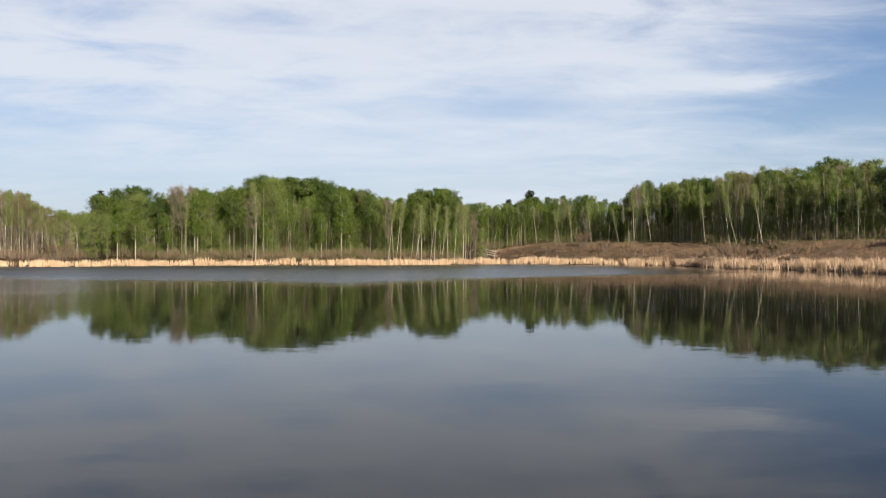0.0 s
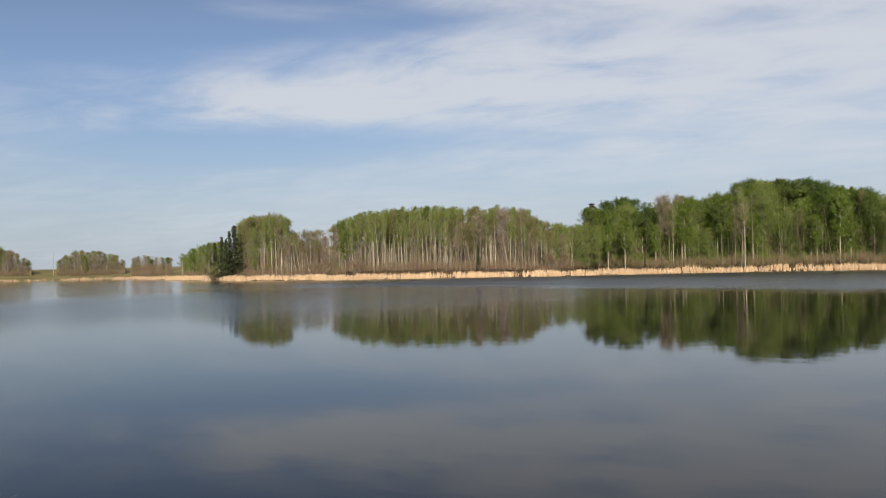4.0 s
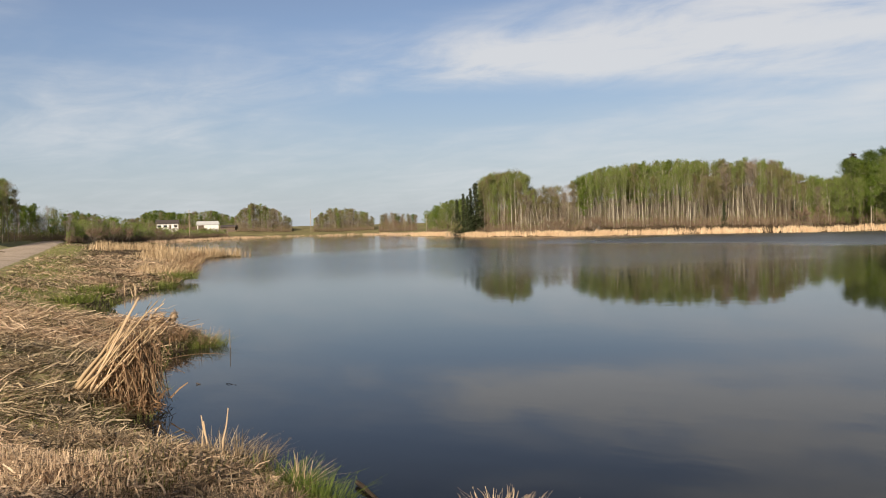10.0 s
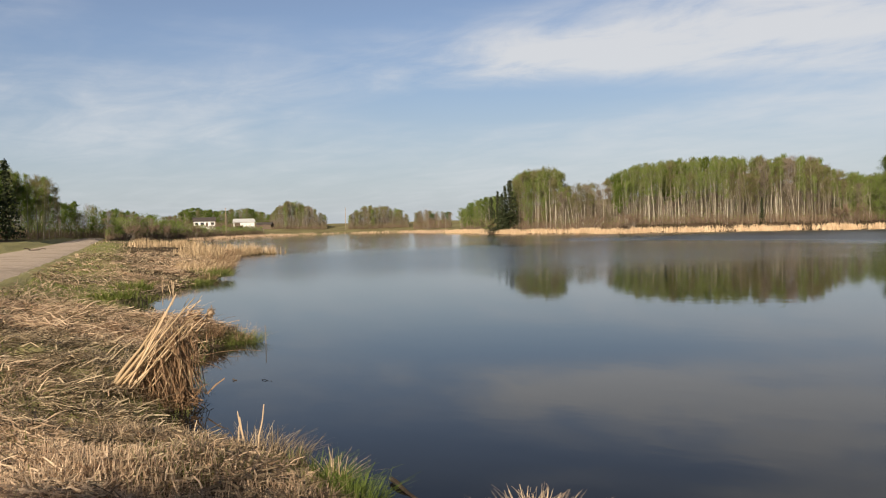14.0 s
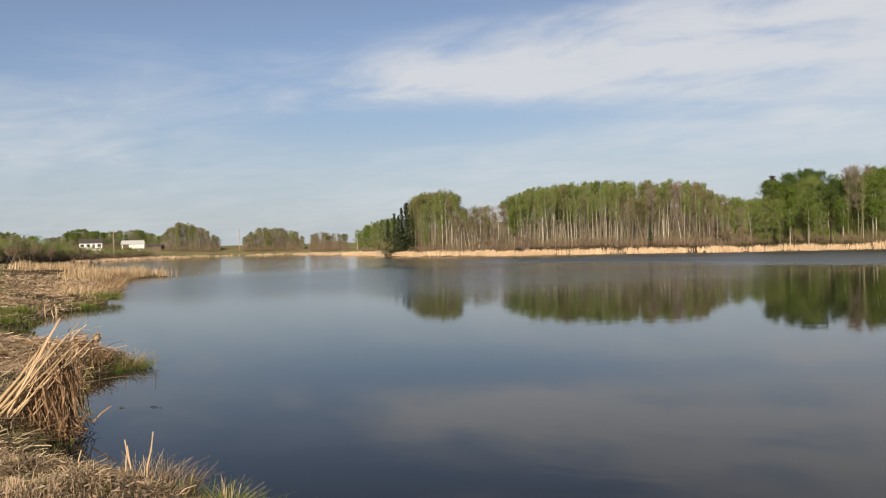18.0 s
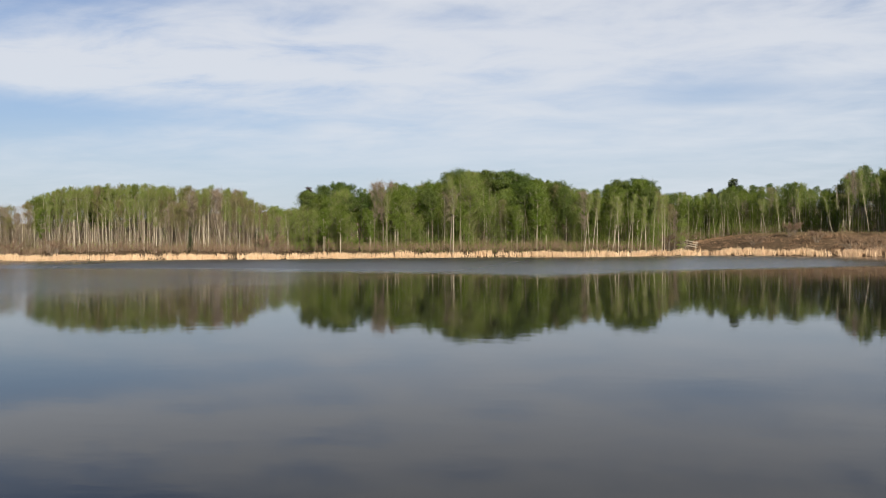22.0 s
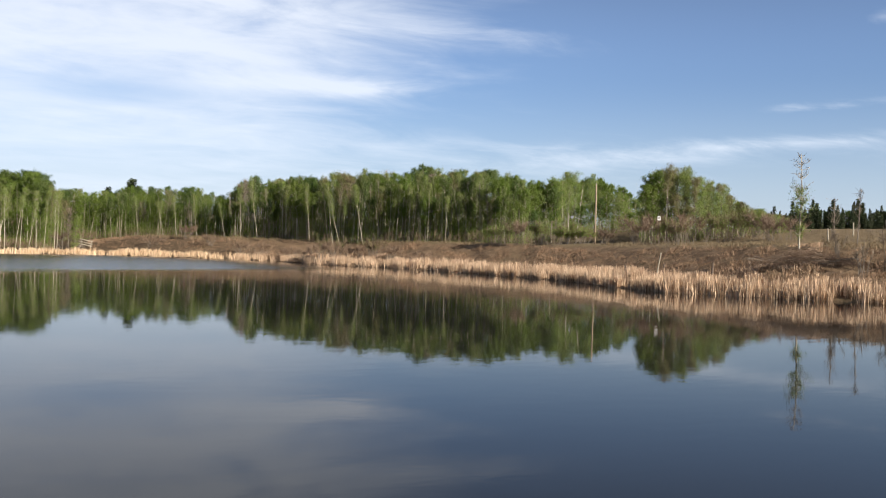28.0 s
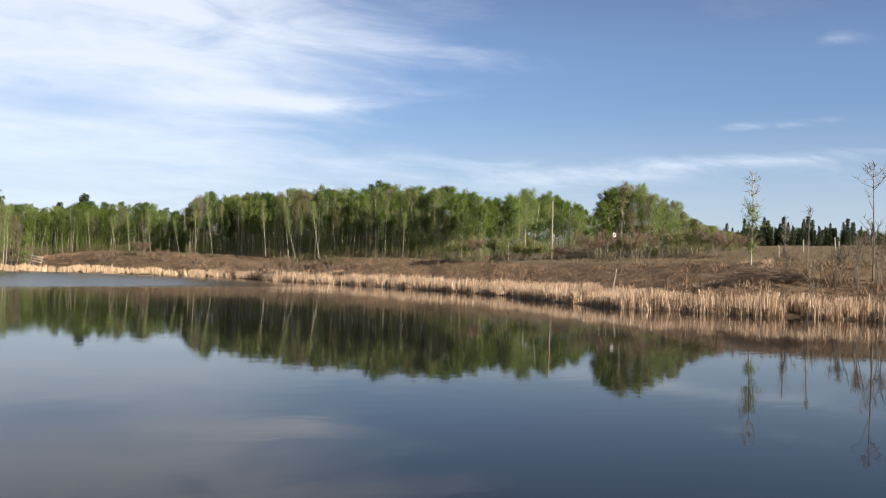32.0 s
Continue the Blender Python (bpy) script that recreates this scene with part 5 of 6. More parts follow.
# ---- posts, poles and the farm ----
def stick(p0, p1, r0, r1, sides=7, bends=0.0, seed=0):
    r = np.random.default_rng(seed)
    t = np.linspace(0, 1, 5)[:, None]
    pts = np.array(p0)[None] * (1 - t) + np.array(p1)[None] * t
    pts[1:-1] += r.normal(size=(3, 3)) * bends
    return tube(pts, np.linspace(r0, r1, 5), sides)


def at_ground(az, d):
    x, y = polar(az, d)
    return float(x), float(y), float(ground_z(np.array([x]), np.array([y]))[0])


def box(bm, sx, sy, sz, at=(0, 0, 0), bevel=0.0):
    made_ = bmesh.ops.create_cube(bm, size=1.0, matrix=Matrix.Translation(at) @ Matrix.Diagonal((sx, sy, sz, 1)))
    if bevel:
        edges = list({e for v in made_["verts"] for e in v.link_edges})
        bmesh.ops.bevel(bm, geom=edges, offset=bevel, segments=1, affect="EDGES")


def utility_pole(az, d, el, label):
    x, y, z = at_ground(az, d)
    h = EYE + d * math.tan(radians(el)) - z
    top = new("utility_pole")
    top.matrix_basis = pose(x, y, z, 0, 0, -az)
    tagged(top, label, "pole", "utility poles")
    shape("shaft", *stick((0, 0, -0.1), (0, 0, h), 0.13, 0.10, 8, 0.004, 3), POLE_WOOD, top, smooth=True)
    bm = bmesh.new()
    box(bm, 0.34, 0.12, 0.10, (0, 0, h - 0.25), 0.01)
    part("bracket", bm, POST_WOOD, top)
    shape("insulator", *tube([(0, 0, h - 0.02), (0, 0, h + 0.06), (0, 0, h + 0.16)], [0.05, 0.06, 0.03], 8), METAL, top)


utility_pole(33.1, 143, 4.33, "bare pale wooden utility pole on the dike")
utility_pole(-59.2, 335, 1.42, "distant wooden utility pole by the farm")
utility_pole(-52.05, 425, 1.3, "distant wooden utility pole in the field")


def thin_pole(az, d, h):
    """A short grey pole with a small round plate near its top."""
    x, y, z = at_ground(az, d)
    top = new("marker_pole")
    top.matrix_basis = pose(x, y, z, 0, 1.5, -az)
    tagged(top, "thin weathered grey pole among the shrubs on the dike", "pole")
    shape("shaft", *stick((0, 0, -0.2), (0, 0, h), 0.075, 0.05, 7, 0.02, 12), BARK_PALE, top, smooth=True)
    shape("plate", *tube([(0.45, -0.03, h - 0.2), (0.45, 0.0, h - 0.2)], [0.2, 0.2], 12), METAL, top, "small round grey plate")
    shape("arm", *stick((0, 0, h - 0.25), (0.45, 0, h - 0.2), 0.02, 0.02, 5), METAL, top)


thin_pole(31.45, 128, 4.0)


def road_sign(az, d, z_top):
    x, y, z = at_ground(az, d)
    top = new("sign")
    top.matrix_basis = pose(x, y, z, 0, 0, -az)
    tagged(top, "small white rectangular sign on a thin post", "sign")
    shape("post", *stick((0, 0.05, -0.1), (0, 0.05, z_top - z), 0.04, 0.035, 6), POST_WOOD, top)
    bm = bmesh.new()
    box(bm, 0.46, 0.03, 0.60, (0, 0, z_top - z - 0.35), 0.02)
    part("plate", bm, WHITE_PAINT, top)
    bm = bmesh.new()
    for k in range(2):
        box(bm, 0.04, 0.012, 0.26, (-0.03 + 0.10 * k, -0.022, z_top - z - 0.35))
    part("marking", bm, POST_WOOD, top, "grey bars that cannot be read")


road_sign(36.85, 133, 8.28)


def wooden_post(az, d, h, r0, lean, mat, label):
    x, y, z = at_ground(az, d)
    top = new("wooden_post")
    top.matrix_basis = pose(x, y, z, 0, 0, -az)
    tagged(top, label, "post", "posts in the reeds")
    shape("shaft", *stick((0, 0, -0.2), (lean, 0, h), r0, r0 * 0.8, 7, r0 * 0.15, int(az * 10)), mat, top, smooth=True)
    shape("cap", *tube([(lean, 0, h), (lean, 0, h + r0 * 0.5)], [r0 * 0.8, r0 * 0.3], 7), POST_WOOD, top)


wooden_post(36.75, 80, 2.15, 0.055, 0.40, BARK_PALE, "pale birch post leaning above the reeds")
for q in ((34.95, 80, 1.25, 0.10), (37.2, 78, 1.2, 0.09), (40.0, 75, 1.3, 0.10), (35.6, 79, 0.9, 0.06)):
    wooden_post(*q, 0.03, POST_WOOD, "short dark fence post in the reeds")


def rail_fence():
    x, y, z = at_ground(2.85, 188)
    top = new("rail_fence")
    top.matrix_basis = pose(x, y, z, 0, 12, -20)
    tagged(top, "small tilted grey wooden rail fence at the dike's end", "fence")
    for k in range(2):
        shape("post", *stick((-0.9 + 1.8 * k, 0, -0.3), (-0.9 + 1.8 * k, 0, 1.7), 0.07, 0.06, 6), BARK_PALE, top)
    for k in range(3):
        bm = bmesh.new()
        box(bm, 2.5, 0.05, 0.14, (0, -0.09, 0.55 + 0.45 * k), 0.01)
        part("rail", bm, BARK_PALE, top)


rail_fence()


def gable(bm, w, d, wall, ridge, over=0.0):
    """A gable roof body, its ridge along x."""
    a = [(-w / 2 - over, -d / 2 - over, wall), (w / 2 + over, -d / 2 - over, wall), (w / 2 + over, d / 2 + over, wall), (-w / 2 - over, d / 2 + over, wall), (-w / 2 - over, 0, ridge), (w / 2 + over, 0, ridge)]
    v = [bm.verts.new(p) for p in a]
    for f in ((0, 1, 5, 4), (2, 3, 4, 5), (1, 2, 5), (3, 0, 4), (3, 2, 1, 0)):
        bm.faces.new([v[i] for i in f])


def farm_building(name, az, d, w, dep, wall, ridge, lift, walls, roofs, label, openings, turn=0.0, chimney=False):
    x, y, z = at_ground(az, d)
    top = new(name)
    top.matrix_basis = pose(x, y, z + lift, 0, 0, -az + turn)
    tagged(top, label, "house" if name == "farmhouse" else "barn")
    bm = bmesh.new()
    box(bm, w, dep, wall + 1.5, (0, 0, wall / 2 - 0.75))
    part("wall", bm, walls, top)
    bm = bmesh.new()
    gable(bm, w, dep, wall, ridge, 0.45)
    roof = part("roof", bm, roofs, top)
    if chimney:
        bm = bmesh.new()
        box(bm, 0.7, 0.7, 1.4, (0.2, -0.4, ridge + 0.1), 0.03)
        part("chimney", bm, WHITE_PAINT, roof)
    for kind, ox, ow, oz, oh in openings:
        bm = bmesh.new()
        box(bm, ow, 0.06, oh, (ox, -dep / 2 - 0.03, oz + oh / 2))
        op = part(kind, bm, DARK_GLASS if kind == "window" else POST_WOOD, top)
        if kind == "window":
            for ex, ez, sx, sz in ((0, oh / 2 + 0.05, ow + 0.2, 0.1), (0, -oh / 2 - 0.05, ow + 0.2, 0.1), (-ow / 2 - 0.05, 0, 0.1, oh), (ow / 2 + 0.05, 0, 0.1, oh)):
                bm = bmesh.new()
                box(bm, sx, 0.1, sz, (ox + ex, -dep / 2 - 0.05, oz + oh / 2 + ez))
                part("frame", bm, WHITE_PAINT, op)


farm_building("farmhouse", -60.45, 455, 9.8, 8, 2.6, 4.6, 0.9, WHITE_PAINT, ROOF_GREY, "white bungalow with a dark shingle roof",
              [("window", -3.6, 1.5, 1.0, 1.1), ("window", -1.0, 1.5, 1.0, 1.1), ("door", 1.2, 1.0, 0.1, 2.0), ("window", 3.6, 1.5, 1.0, 1.1)], 0)
farm_building("barn", -58.15, 455, 9.0, 9, 2.6, 4.3, 0.4, WHITE_PAINT, ROOF_METAL, "white farm barn with a pale metal roof", [("door", -3.5, 2.6, 0.0, 2.3)], 6)
farm_building("shed", -56.9, 452, 6.6, 7, 1.7, 2.9, 0.2, POST_WOOD, ROOF_GREY, "grey open-fronted farm shed", [("door", 1.2, 2.8, 0.0, 2.0)], -10)


def parked_car():
    along_, across = 245.0, 4.0
    x, y = ROAD_P[0] + ROAD_D[0] * along_ - 0.417 * across, ROAD_P[1] + ROAD_D[1] * along_ - 0.909 * across
    top = new("car")
    top.matrix_basis = pose(x, y, float(road_rise(x, y)) + 0.12, 0, 0, math.degrees(math.atan2(ROAD_D[1], ROAD_D[0])))
    tagged(top, "silver-grey car far down the gravel track", "car")
    bm = bmesh.new()
    box(bm, 4.4, 1.75, 0.62, (0, 0, 0.62), 0.16)
    body = part("body", bm, CAR_PAINT, top)
    bm = bmesh.new()
    box(bm, 2.3, 1.5, 0.62, (0.1, 0, 1.18), 0.22)
    part("cabin", bm, CAR_PAINT, top)
    for sx in (-1.2, 1.28):
        bm = bmesh.new()
        box(bm, 0.06, 1.25, 0.36, (sx + (0.07 if sx > 0 else -0.02), 0, 1.2))
        part("windscreen", bm, DARK_GLASS, top)
    for sx in (-1.35, 1.35):
        for sy in (-0.82, 0.82):
            wheel = shape("wheel", *tube([(sx, sy - 0.1, 0.32), (sx, sy + 0.1, 0.32)], [0.32, 0.32], 14), RUBBER, top)
            shape("rim", *tube([(sx, sy - 0.11, 0.32), (sx, sy + 0.11, 0.32)], [0.18, 0.18], 10), METAL, wheel)
    for sy in (-0.6, 0.6):
        bm = bmesh.new()
        box(bm, 0.06, 0.3, 0.14, (-2.2, sy, 0.75), 0.02)
        part("headlight", bm, WHITE_PAINT, body)


parked_car()


def fallen_branches():
    r = np.random.default_rng(31)
    for k in range(7):
        az, d = 44.2 + 0.55 * k + r.uniform(-0.2, 0.2), r.uniform(69.5, 75)
        x, y, z = at_ground(az, d)
        top = new("fallen_branch")
        top.matrix_basis = pose(x, y, z, 0, 0, r.uniform(-70, -10))
        tagged(top, "fallen grey branch lying in the rough grass", "branch", "fallen branches on the slope")
        ln = r.uniform(2.0, 4.0)
        tip = np.array([ln, 0.3, r.uniform(0.5, 1.1)])
        shape("limb", *stick((0, 0, 0.05), tip, 0.035, 0.012, 6, 0.08, k), TWIG, top)
        for j in range(3):
            f = 0.4 + 0.2 * j
            s = tip * f
            shape("side_branch", *stick(s, s + np.array([r.uniform(0.3, 0.9), r.uniform(-0.6, 0.6), r.uniform(0.2, 0.6)]), 0.018, 0.006, 5, 0.04, k * 5 + j), TWIG, top)


fallen_branches()


def brush_pile():
    """The heap of cut branches at the birch's foot."""
    r = np.random.default_rng(33)
    x, y, z = at_ground(45.3, 76.5)
    top = new("brush_pile")
    top.matrix_basis = pose(x, y, z, 0, 0, -45)
    tagged(top, "heap of cut grey-brown branches on the slope behind the reeds", "brush pile")
    for k in range(26):
        b = np.array([r.uniform(-2.6, 2.6), r.uniform(-0.8, 0.8), r.uniform(0.0, 0.45)])
        ln, turn = r.uniform(1.6, 3.6), r.normal(-0.25, 0.4) + (3.14 if k % 2 else 0.0)
        e = b + np.array([math.cos(turn) * ln, math.sin(turn) * ln * 0.4, r.uniform(-0.1, 0.55)])
        e[2] = max(e[2], 0.06)
        shape("branch", *stick(b, e, r.uniform(0.02, 0.045), 0.010, 5, 0.07, 500 + k), BARK_PALE if k % 5 == 0 else BARK_GREY, top)
    n = 2600
    c = np.stack([r.normal(0, 1.9, n), r.normal(0, 0.7, n), r.uniform(0, 1, n)], 1)
    c[:, 2] *= 1.15 * np.exp(-(c[:, 0] / 2.6) ** 2)
    d = r.normal(size=(n, 3)) * np.array([0.6, 0.3, 0.22])
    tagged(shape("twig_mass", *twig_quads(c, c + d, r.uniform(0.010, 0.03, n), r), TWIG, top), kind="stuff")


brush_pile()


def hill_fence():
    """Lone weathered posts of an old fence on the hillside."""
    for az, d, h in ((46.3, 138, 1.7), (47.6, 146, 1.9), (49.3, 150, 2.0), (49.5, 147, 1.4), (51.2, 152, 1.8)):
        x, y, z = at_ground(az, d)
        top = new("fence_post")
        top.matrix_basis = pose(x, y, z, 0, rng.normal() * 2, -az)
        tagged(top, "weathered grey fence post on the brown hillside", "post", "old fence on the hill")
        shape("shaft", *stick((0, 0, -0.25), (0, 0, h), 0.10, 0.085, 7, 0.01, int(az * 7)), BARK_PALE, top, smooth=True)
        shape("cap", *tube([(0, 0, h), (0, 0, h + 0.05)], [0.085, 0.04], 7), POST_WOOD, top)


hill_fence()


def driftwood():
    """Half-sunk dead wood at the end of the spit."""
    r = np.random.default_rng(77)
    for x, y, ln, turn in ((-82.6, 52.6, 2.6, 20), (-81.2, 50.4, 1.8, 75), (-83.8, 54.6, 2.2, -15), (-80.6, 48.0, 1.6, 40), (-78.6, 46.4, 1.9, 150)):
        top = new("driftwood")
        top.matrix_basis = pose(x, y, 0.03, 0, 0, turn)
        tagged(top, "grey-brown dead branch lying in the shallows", "driftwood", "driftwood by the spit")
        shape("limb", *stick((-ln / 2, 0, -0.05), (ln / 2, 0.1, 0.22), 0.10, 0.05, 7, 0.06, int(ln * 100)), BARK_GREY, top, smooth=True)
        for k in range(2):
            b = np.array([ln * (0.1 + 0.2 * k), 0.03, 0.12])
            shape("side_branch", *stick(b, b + np.array([r.uniform(0.2, 0.6), r.uniform(-0.5, 0.5), r.uniform(0.25, 0.6)]), 0.04, 0.012, 5, 0.03, k + int(ln * 50)), BARK_GREY, top)


driftwood()


# ---- the near bank ----
def bank_points(r, n, az0, az1, d0, d1, s0, s1, power=1.0):
    """Random places on the near bank, s0 to s1 metres from the water, off the road."""
    a = r.uniform(az0, az1, n)
    d = d0 * (d1 / d0) ** (r.uniform(0, 1, n) ** power)
    x, y = polar(a, d)
    s = shore_dist(x, y)
    keep = (s > s0) & (s < s1) & (road_side(x, y) < -0.4)
    return x[keep], y[keep], s[keep], d[keep]


def lying(base, length, width, az, pitch, r):
    """Bent ribbons that lie about on the ground."""
    n = len(base)
    dv = np.stack([np.cos(az) * np.cos(pitch), np.sin(az) * np.cos(pitch), np.sin(pitch)], 1)
    sv = np.stack([-np.sin(az), np.cos(az), r.normal(0, 0.5, n)], 1)
    sag = r.normal(0, 0.05, n)
    rows = []
    for t in (0.0, 0.5, 1.0):
        c = base + dv * (length * t)[:, None] + sv * (sag * length * 4 * t * (1 - t))[:, None] + np.array([0, 0, 1.0]) * (0.05 * length * 4 * t * (1 - t))[:, None]
        w = sv * (width * (1 - 0.5 * t) * 0.5)[:, None]
        rows += [c - w, c + w]
    v = np.stack(rows, 1).reshape(-1, 3)
    o = np.arange(n)[:, None] * 6
    return v, np.concatenate([np.concatenate([o + 2 * k, o + 2 * k + 1, o + 2 * k + 3, o + 2 * k + 2], 1) for k in range(2)])


def flat_straw():
    """Dead cattail leaves pressed flat over the bank, in swaths that lie one way."""
    r = np.random.default_rng(41)
    near, far = bank_points(r, 16000, -84, -30, 3.6, 75, 0.0, 16, 1.05), bank_points(r, 20000, -84, -50, 18, 80, 0.0, 22, 0.8)
    x, y = np.concatenate([near[0], far[0]]), np.concatenate([near[1], far[1]])
    comb = vnoise(x * 0.5 + 7, y * 0.5)
    verge = ease(road_side(x, y), -6.0, -2.6) * ease(np.hypot(x, y), 16, 30)
    keep = r.uniform(0, 1, len(x)) < np.clip(0.5 + comb * 0.8 - 0.85 * verge, 0.08, 1)
    x, y, comb = x[keep], y[keep], comb[keep]
    m = len(x)
    lay = r.normal(0, 0.9, m) + 5.0 * comb + 3.14 * (r.uniform(0, 1, m) < 0.3)
    lift = r.uniform(0.0, 0.11, m)
    steep = r.normal(0.10, 0.16, m)
    k = np.repeat(np.arange(m), 16)
    n = len(k)
    q = 0.05 + 0.012 * np.hypot(x, y)[k]
    px, py = x[k] + r.normal(0, 1, n) * q, y[k] + r.normal(0, 1, n) * q
    s = shore_dist(px, py)
    keep = (s > 0.0) & (road_side(px, py) < -0.3)
    px, py, s, k = px[keep], py[keep], s[keep], k[keep]
    n = len(k)
    d = np.hypot(px, py)
    base = np.stack([px, py, ground_z(px, py) + np.clip(lift[k] + r.normal(0, 0.02, n), 0, 0.14) * ease(s, 0.0, 0.5)], 1)
    v, _ = lying(base, r.uniform(0.10, 0.46, n) * (0.45 + 0.55 * ease(d, 8, 14)), np.maximum(r.uniform(0.005, 0.018, n), 0.0007 * d), lay[k] + r.normal(0, 0.28, n), steep[k] + r.normal(0, 0.10, n), r)
    # bleached swaths lie on top, most of them farther along the bank
    pale = (vnoise(px * 0.7 + 11, py * 0.7) + r.normal(0, 0.12, n)) > 0.66 - 0.16 * ease(d, 12, 22)
    for sel, mat, lab in ((~pale, STRAW, "mat of flattened straw-coloured dead reeds on the bank"), (pale, REED_DULL, "bleached swaths of flattened dead reeds on the bank")):
        q6 = np.repeat(sel, 6)
        v1 = v[q6]
        m1 = int(sel.sum())
        o = np.arange(m1)[:, None] * 6
        f1 = np.concatenate([np.concatenate([o + 2 * j, o + 2 * j + 1, o + 2 * j + 3, o + 2 * j + 2], 1) for j in range(2)])
        tagged(shape("flattened_reeds", v1, f1, mat), lab, "dead grass", kind="stuff")


def bank_thatch():
    """Loose dead grass over the rest of the near bank, round the viewer and behind."""
    r = np.random.default_rng(47)
    n = 30000
    x, y = r.uniform(-16, 26, n), r.uniform(-10, 5, n)
    az = np.degrees(np.arctan2(x, y))
    keep = (shore_dist(x, y) > 0.05) & (road_side(x, y) < -0.3) & ~((az > -84) & (az < -30) & (np.hypot(x, y) > 3.6))
    x, y = x[keep], y[keep]
    n = len(x)
    base = np.stack([x, y, ground_z(x, y) + r.uniform(0, 0.06, n)], 1)
    v, f = lying(base, r.uniform(0.12, 0.45, n), r.uniform(0.006, 0.016, n), r.normal(0, 0.8, n) + 5 * vnoise(x * 0.5, y * 0.5), r.normal(0.1, 0.18, n), r)
    tagged(shape("dead_grass", v, f, STRAW), "loose dead grass on the near bank", "dead grass", kind="stuff")


def short_stubble():
    r = np.random.default_rng(42)
    x, y, s, d = bank_points(r, 120000, -84, -30, 4.0, 45, -0.05, 8, 1.3)
    lump = vnoise(x * 0.9 + 1, y * 0.9 + 5)
    keep = r.uniform(0, 1, len(x)) < (lump - 0.46) * 2.4 + 0.75 * (d < 11.5) * (s < 1.5) * (s > 0.1)
    x, y, s, d, lump = x[keep], y[keep], s[keep], d[keep], lump[keep]
    n = len(x)
    base = np.stack([x, y, ground_z(x, y) - 0.02], 1)
    h = r.uniform(0.06, 0.20, n) * (0.5 + lump)
    v, f = blades(base, h, np.maximum(r.uniform(0.005, 0.014, n), 0.0006 * d), r.uniform(0, 6.28, n), r.normal(0, 0.45, n), r.uniform(0, 1.2, n), r, 3)
    tagged(shape("reed_stubble", v, f, REED_DULL), "short standing stubble of dead reeds", "dead grass", kind="stuff")


def pale_stubble():
    """Bleached upright stubble on the hump before the viewer."""
    r = np.random.default_rng(46)
    x, y, s, d = bank_points(r, 120000, -80, -38, 4.2, 11, 0.05, 2.8)
    lump = vnoise(x * 1.3 + 2, y * 1.3)
    keep = r.uniform(0, 1, len(x)) < np.clip((lump - 0.42) * 2.2, 0.04, 0.95) * (1 - 0.6 * ease(d, 8, 11))
    x, y, s, d, lump = x[keep], y[keep], s[keep], d[keep], lump[keep]
    n = len(x)
    base = np.stack([x, y, ground_z(x, y) - 0.02], 1)
    v, f = blades(base, r.uniform(0.07, 0.21, n) * (0.5 + 0.8 * lump), r.uniform(0.006, 0.015, n), r.uniform(0, 6.28, n), r.normal(0, 0.3, n), r.uniform(0, 0.7, n), r, 3)
    tagged(shape("reed_stubble", v, f, REED_DULL), "bleached upright stubble of dead reeds on the hump", "dead grass", kind="stuff")


def green_blades():
    """New grass at the water's edge, in hollows and along the verge."""
    r = np.random.default_rng(43)
    x, y, s, d = bank_points(r, 340000, -84, -30, 4.0, 130, -0.25, 40)
    side = road_side(x, y)
    verge = np.maximum(ease(side, -5.0, -2.0) * ease(d, 18, 32), ease(side, -1.8, -0.8))
    edge = 1 - ease(s, 0.1, 0.7 + 0.9 * ease(d, 18, 30))
    patch = ease(vnoise(x * 0.55 + 21, y * 0.55 + 4), 0.72, 0.9)
    near = ease(s, 0.9, 1.6) * (1 - ease(d, 5.6, 6.7)) * ease(vnoise(x * 1.6, y * 1.6 + 3), 0.25, 0.6)
    hollow = (1 - ease(np.abs(d - 11.2), 0.4, 1.3)) * ease(s, 0.5, 1.0) * ease(vnoise(x * 0.9 + 2, y * 0.9), 0.35, 0.6)
    keep = r.uniform(0, 1, len(x)) < np.clip(0.85 * verge + (0.5 + 0.5 * ease(d, 18, 28)) * edge + 0.4 * patch + 0.6 * near + 0.25 * hollow, 0.01, 1)
    x, y, s, d, verge = x[keep], y[keep], s[keep], d[keep], verge[keep]
    n = len(x)
    base = np.stack([x, y, np.maximum(ground_z(x, y), -0.1) - 0.02], 1)
    h = r.uniform(0.07, 0.22, n) * (1 - 0.2 * verge)
    v, f = blades(base, h, np.maximum(r.uniform(0.005, 0.010, n), 0.0006 * d), r.uniform(0, 6.28, n), r.normal(0, 0.3, n), r.uniform(0, 0.6, n), r)
    tagged(shape("green_grass", v, f, GRASS_GREEN), "fresh green grass by the water and the track", "grass", kind="stuff")


def tussock(x, y, z, wide, h, n, mat, label, seed, lean=0.4, thick=0.010, curl=1.1):
    r = np.random.default_rng(seed)
    a, q = r.uniform(0, 6.28, n), np.sqrt(r.uniform(0, 1, n)) * wide
    base = np.stack([np.cos(a) * q, np.sin(a) * q, np.zeros(n)], 1)
    v, f = blades(base, h * r.uniform(0.5, 1.1, n), thick * r.uniform(0.6, 1.4, n), a + r.normal(0, 0.6, n), np.abs(r.normal(lean, min(0.28, 0.9 * lean), n)), r.uniform(0, curl, n), r, 4)
    ob = shape("grass_tussock", v, f, mat)
    ob.matrix_basis = pose(x, y, z)
    tagged(ob, label, "grass", "tussocks on the bank")


def gz(x, y):
    return max(float(ground_z(np.array([x]), np.array([y]))[0]), -0.05)


